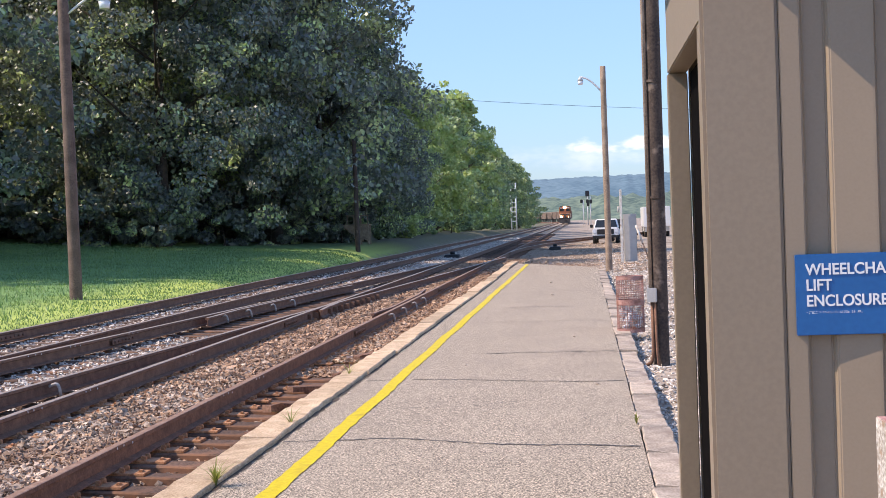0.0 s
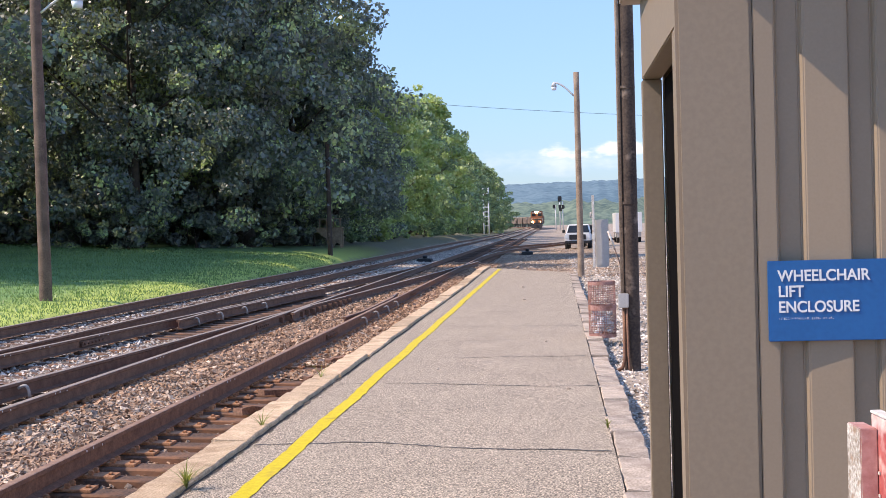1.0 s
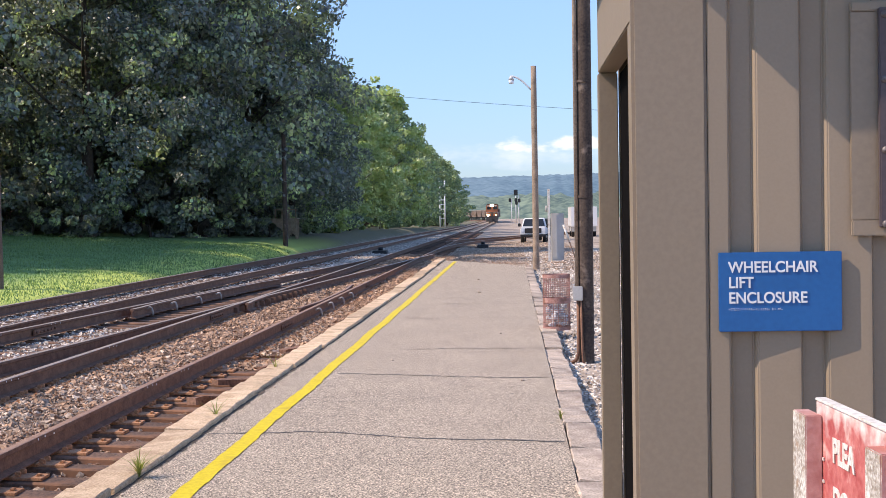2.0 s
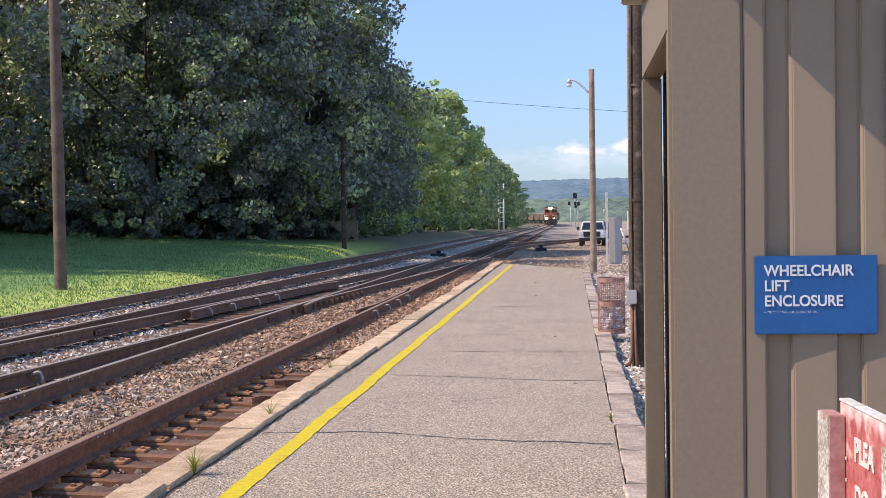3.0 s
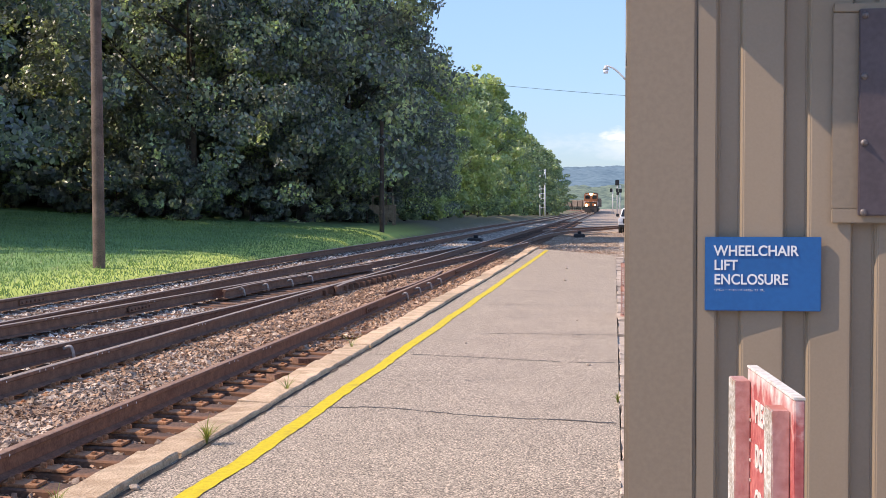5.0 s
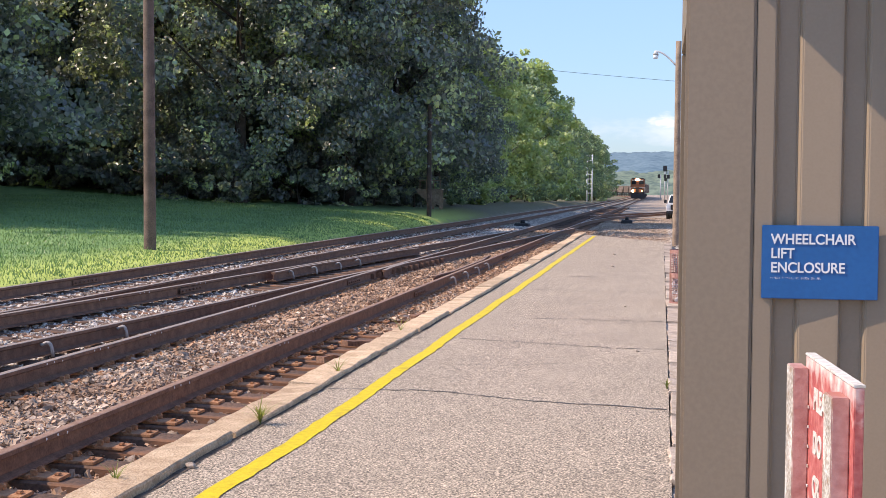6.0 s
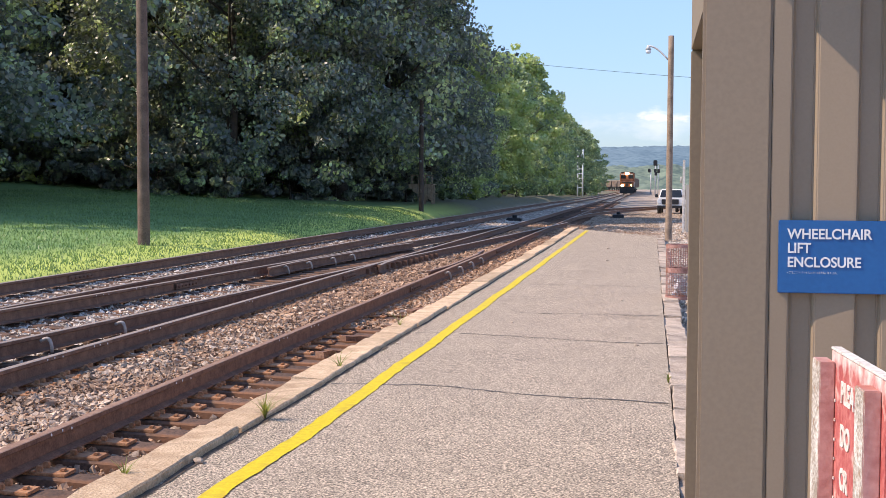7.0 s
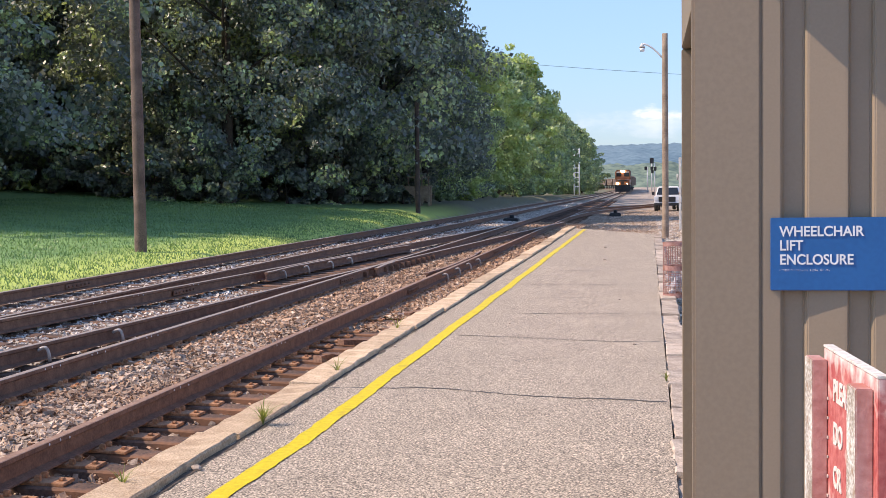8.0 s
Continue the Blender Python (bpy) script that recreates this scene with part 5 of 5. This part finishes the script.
def loose_stone(x, y, r, seed):
    bm = bmesh.new()
    bmesh.ops.create_icosphere(bm, subdivisions=2, radius=r, matrix=Matrix.Diagonal((1.2, 0.9, 0.7, 1)))
    for v in bm.verts:
        v.co += v.co.normalized() * r * 0.35 * noise.noise(v.co / r + Vector((seed, 0, 0)))
    ob = new("stone", mesh_of(bm, "stone", OLD_CONCRETE))
    ob.matrix_basis = pose(x, y, top_z(x, y) + r * 0.5)
    tagged(ob, "small loose grey stone lying on the asphalt platform", "stone", "loose stones")


for k, (x, y, r) in enumerate(((-2.64, 6.45, 0.028), (-2.62, 7.3, 0.012), (-2.6, 11.9, 0.014), (-1.05, 26.0, 0.03), (-0.55, 17.0, 0.014), (-1.7, 14.0, 0.012), (-0.3, 12.2, 0.016), (-1.2, 31.0, 0.03))):
    loose_stone(x, y, r, k)


# ---- distance ----
def ridge(name, y, x0, x1, height, rough, depth, material, label, step):
    """A wooded ridge: a bumpy slope with an uneven skyline."""
    xs = np.arange(x0, x1, step)
    rows = []
    for k, s in enumerate(np.linspace(0, 1, 9)):
        row = []
        for x in xs:
            top = height * (1 + 0.10 * noise.noise((x / 420, 0, y)) + 0.0004 * x * (y > 1000)) + rough * noise.noise((x / (step * 2.2), s * 4, 7)) + rough * 0.6 * noise.noise((x / (step * 0.9), s * 9, 3))
            row.append((x, y + depth * s + rough * noise.noise((x / step, s * 8, 1)), -1.5 + top * math.sin(s * math.pi / 2) ** 0.8))
        rows += row
    w = len(xs)
    i = (np.arange(8)[:, None] * w + np.arange(w - 1)[None, :]).ravel()
    ob = raw(name, np.array(rows), np.stack([i, i + 1, i + w + 1, i + w], -1), material)
    tagged(ob, label, "hill", kind="structure")


ridge("backdrop_hill", 2300, -1500, 1700, 86, 3.2, 500, FOREST, "long wooded hill, distance haze put into its blue colour", 7)
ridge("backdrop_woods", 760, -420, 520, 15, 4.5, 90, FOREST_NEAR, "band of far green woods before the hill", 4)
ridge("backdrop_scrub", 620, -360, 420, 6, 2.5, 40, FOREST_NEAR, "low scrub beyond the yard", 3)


# ---- train ----
def bogie(parent, y, n, gauge=1.5):
    b = thing("bogie", pose(0, y, 0), "", "")
    b.parent = parent
    bm = bmesh.new()
    for s in (-1, 1):
        box(bm, s * 0.98 - 0.08, -0.9 * (n - 1), 0.42, s * 0.98 + 0.08, 0.9 * (n - 1), 0.78, bevel=0.04)
    part("side_frame", bm, LOCO_DARK, b)
    for k in range(n):
        bm = bmesh.new()
        py = (k - (n - 1) / 2) * 1.7
        for s in (-1, 1):
            rod(bm, (s * 0.70, py, 0.48), (s * 0.82, py, 0.48), 0.48, sides=18)
        rod(bm, (-0.7, py, 0.48), (0.7, py, 0.48), 0.09, sides=8)
        part("wheelset", bm, LOCO_DARK, b)


def build_locomotive():
    """Its front at the origin, its body behind it along y; z from the rail heads."""
    lo = thing("locomotive", pose(0, 0, 0), "orange diesel locomotive with lit headlights pulling a train", "locomotive")
    bm = bmesh.new()
    box(bm, -1.5, 0.35, 1.05, 1.5, 21.5, 1.55, bevel=0.05)
    part("frame", bm, LOCO_DARK, lo)
    bm = bmesh.new()
    box(bm, -0.95, 0.9, 1.55, 0.95, 3.0, 3.0, bevel=0.16)
    part("nose", bm, ORANGE, lo)
    bm = bmesh.new()
    box(bm, -0.97, 0.885, 2.2, 0.97, 0.897, 2.55)
    box(bm, -0.30, 0.875, 1.6, 0.30, 0.884, 2.18)
    part("nose_stripe", bm, LOCO_DARK, lo, "dark band round the nose")
    bm = bmesh.new()
    box(bm, -1.52, 3.0, 1.56, 1.52, 6.2, 4.45, bevel=0.18)
    part("cab", bm, ORANGE, lo)
    bm = bmesh.new()
    box(bm, -1.35, 3.1, 4.40, 1.35, 6.1, 4.62, bevel=0.1)
    part("cab_roof", bm, LOCO_DARK, lo)
    for x in (-0.78, 0.78):
        bm = bmesh.new()
        box(bm, x - 0.5, 2.96, 3.25, x + 0.5, 3.02, 3.95, bevel=0.03)
        part("cab_window", bm, GLASS, lo)
    bm = bmesh.new()
    box(bm, -1.1, 6.2, 1.56, 1.1, 20.8, 4.35, bevel=0.15)
    part("hood", bm, ORANGE, lo)
    bm = bmesh.new()
    box(bm, -1.45, 13.5, 3.4, 1.45, 19.5, 4.60, bevel=0.12)
    part("radiator", bm, LOCO_DARK, lo)
    bm = bmesh.new()
    for s in (-1, 1):
        for y in (0.5, 2.0, 7, 11, 15, 19):
            rod(bm, (s * 1.45, y, 1.55), (s * 1.45, y, 2.6), 0.03, sides=6)
        rod(bm, (s * 1.45, 0.5, 2.6), (s * 1.45, 2.0, 2.6), 0.03, sides=6)
        rod(bm, (s * 1.45, 7, 2.6), (s * 1.45, 19, 2.6), 0.03, sides=6)
        rod(bm, (s * 1.45, 0.45, 2.55), (s * 0.4, 0.45, 2.55), 0.03, sides=6)
    part("handrail", bm, WHITE_PAINT, lo, "pale handrails")
    bm = bmesh.new()
    made = bmesh.ops.create_cube(bm, size=1)["verts"]
    for v in made:
        v.co = Vector((1.42 * (1 if v.co.x > 0 else -1), (0.0 if v.co.z < 0 else 0.25) if v.co.y < 0 else 0.6, 0.18 if v.co.z < 0 else 1.2))
    part("plough", bm, LOCO_DARK, lo)
    bm = bmesh.new()
    box(bm, -0.18, -0.25, 0.75, 0.18, 0.3, 1.05, bevel=0.04)
    part("coupler", bm, LOCO_DARK, lo)
    for x, z, r, m in ((-0.19, 4.28, 0.24, HEADLIGHT), (0.19, 4.28, 0.24, HEADLIGHT), (-0.95, 1.80, 0.28, DITCH), (0.95, 1.80, 0.12, DITCH)):
        bm = bmesh.new()
        y = 2.90 if z > 3 else 0.30
        rod(bm, (x, y, z), (x, y + 0.14, z), r, sides=16)
        part("headlight" if z > 3 else "ditch_light", bm, m, lo)
    for s in (-1, 1):
        bm = bmesh.new()
        box(bm, s * 0.9 - 0.32, 2.97, 4.02, s * 0.9 + 0.32, 3.01, 4.26, bevel=0.02)
        part("number_board", bm, WHITE_PAINT, lo, "blank pale number board")
    bm = bmesh.new()
    box(bm, -1.25, 7.5, 0.35, 1.25, 13.5, 1.04, bevel=0.1)
    part("fuel_tank", bm, LOCO_DARK, lo)
    bogie(lo, 4.3, 3)
    bogie(lo, 17.2, 3)
    return lo


def build_hopper():
    """Its front end at the origin, 15 m long."""
    h = thing("hopper_car", pose(0, 0, 0), "rust-brown ribbed hopper car of the train", "rail car", "hopper cars")
    bm = bmesh.new()
    made = bmesh.ops.create_cube(bm, size=1)["verts"]
    for v in made:
        top = v.co.z > 0
        v.co = Vector((1.5 * (1 if v.co.x > 0 else -1), (0.6 if top else 2.6) if v.co.y < 0 else (14.4 if top else 12.4), 3.35 if top else 1.25))
    part("body", bm, HOPPER, h)
    for k in range(11):
        for s in (-1, 1):
            bm = bmesh.new()
            y = 2.0 + k * 1.1
            box(bm, s * 1.56 - 0.055, y - 0.06, 1.3, s * 1.56 + 0.055, y + 0.06, 3.35)
            part("rib", bm, HOPPER, h)
    bm = bmesh.new()
    for s in (-1, 1):
        box(bm, s * 1.5 - 0.09, 0.55, 3.352, s * 1.5 + 0.09, 14.45, 3.50)
    part("top_rim", bm, HOPPER, h)
    bm = bmesh.new()
    box(bm, -0.3, 0.2, 0.85, 0.3, 14.8, 1.2)
    for y in (0.75, 14.25):
        box(bm, -1.4, y - 0.08, 1.201, 1.4, y + 0.08, 3.3)
    part("sill", bm, LOCO_DARK, h)
    bogie(h, 2.2, 2)
    bogie(h, 12.8, 2)
    return h


loco = build_locomotive()
hopper = build_hopper()
cars = [hopper] + [copy_thing(hopper, pose(0, 0, 0)) for _ in range(14)]


def on_track(y):
    """Pose of a vehicle whose front end is at y along the main track."""
    x0, x1 = float(main_x(y)), float(main_x(y + 12))
    return pose(x0, y, float(rail_z(x0, y)), 0, 0, math.degrees(math.atan2(x0 - x1, 12)))


FRONT = ((0.0, 341.0), (2.0, 321.5), (4.0, 302.0), (6.0, 281.0), (8.0, 260.0))   # seconds, metres along the line


def motions():
    walk(loco, [(t, on_track(y)) for t, y in FRONT])
    for k, c in enumerate(cars):
        walk(c, [(t, on_track(y + 23.0 + 15.3 * k)) for t, y in FRONT])


motions()
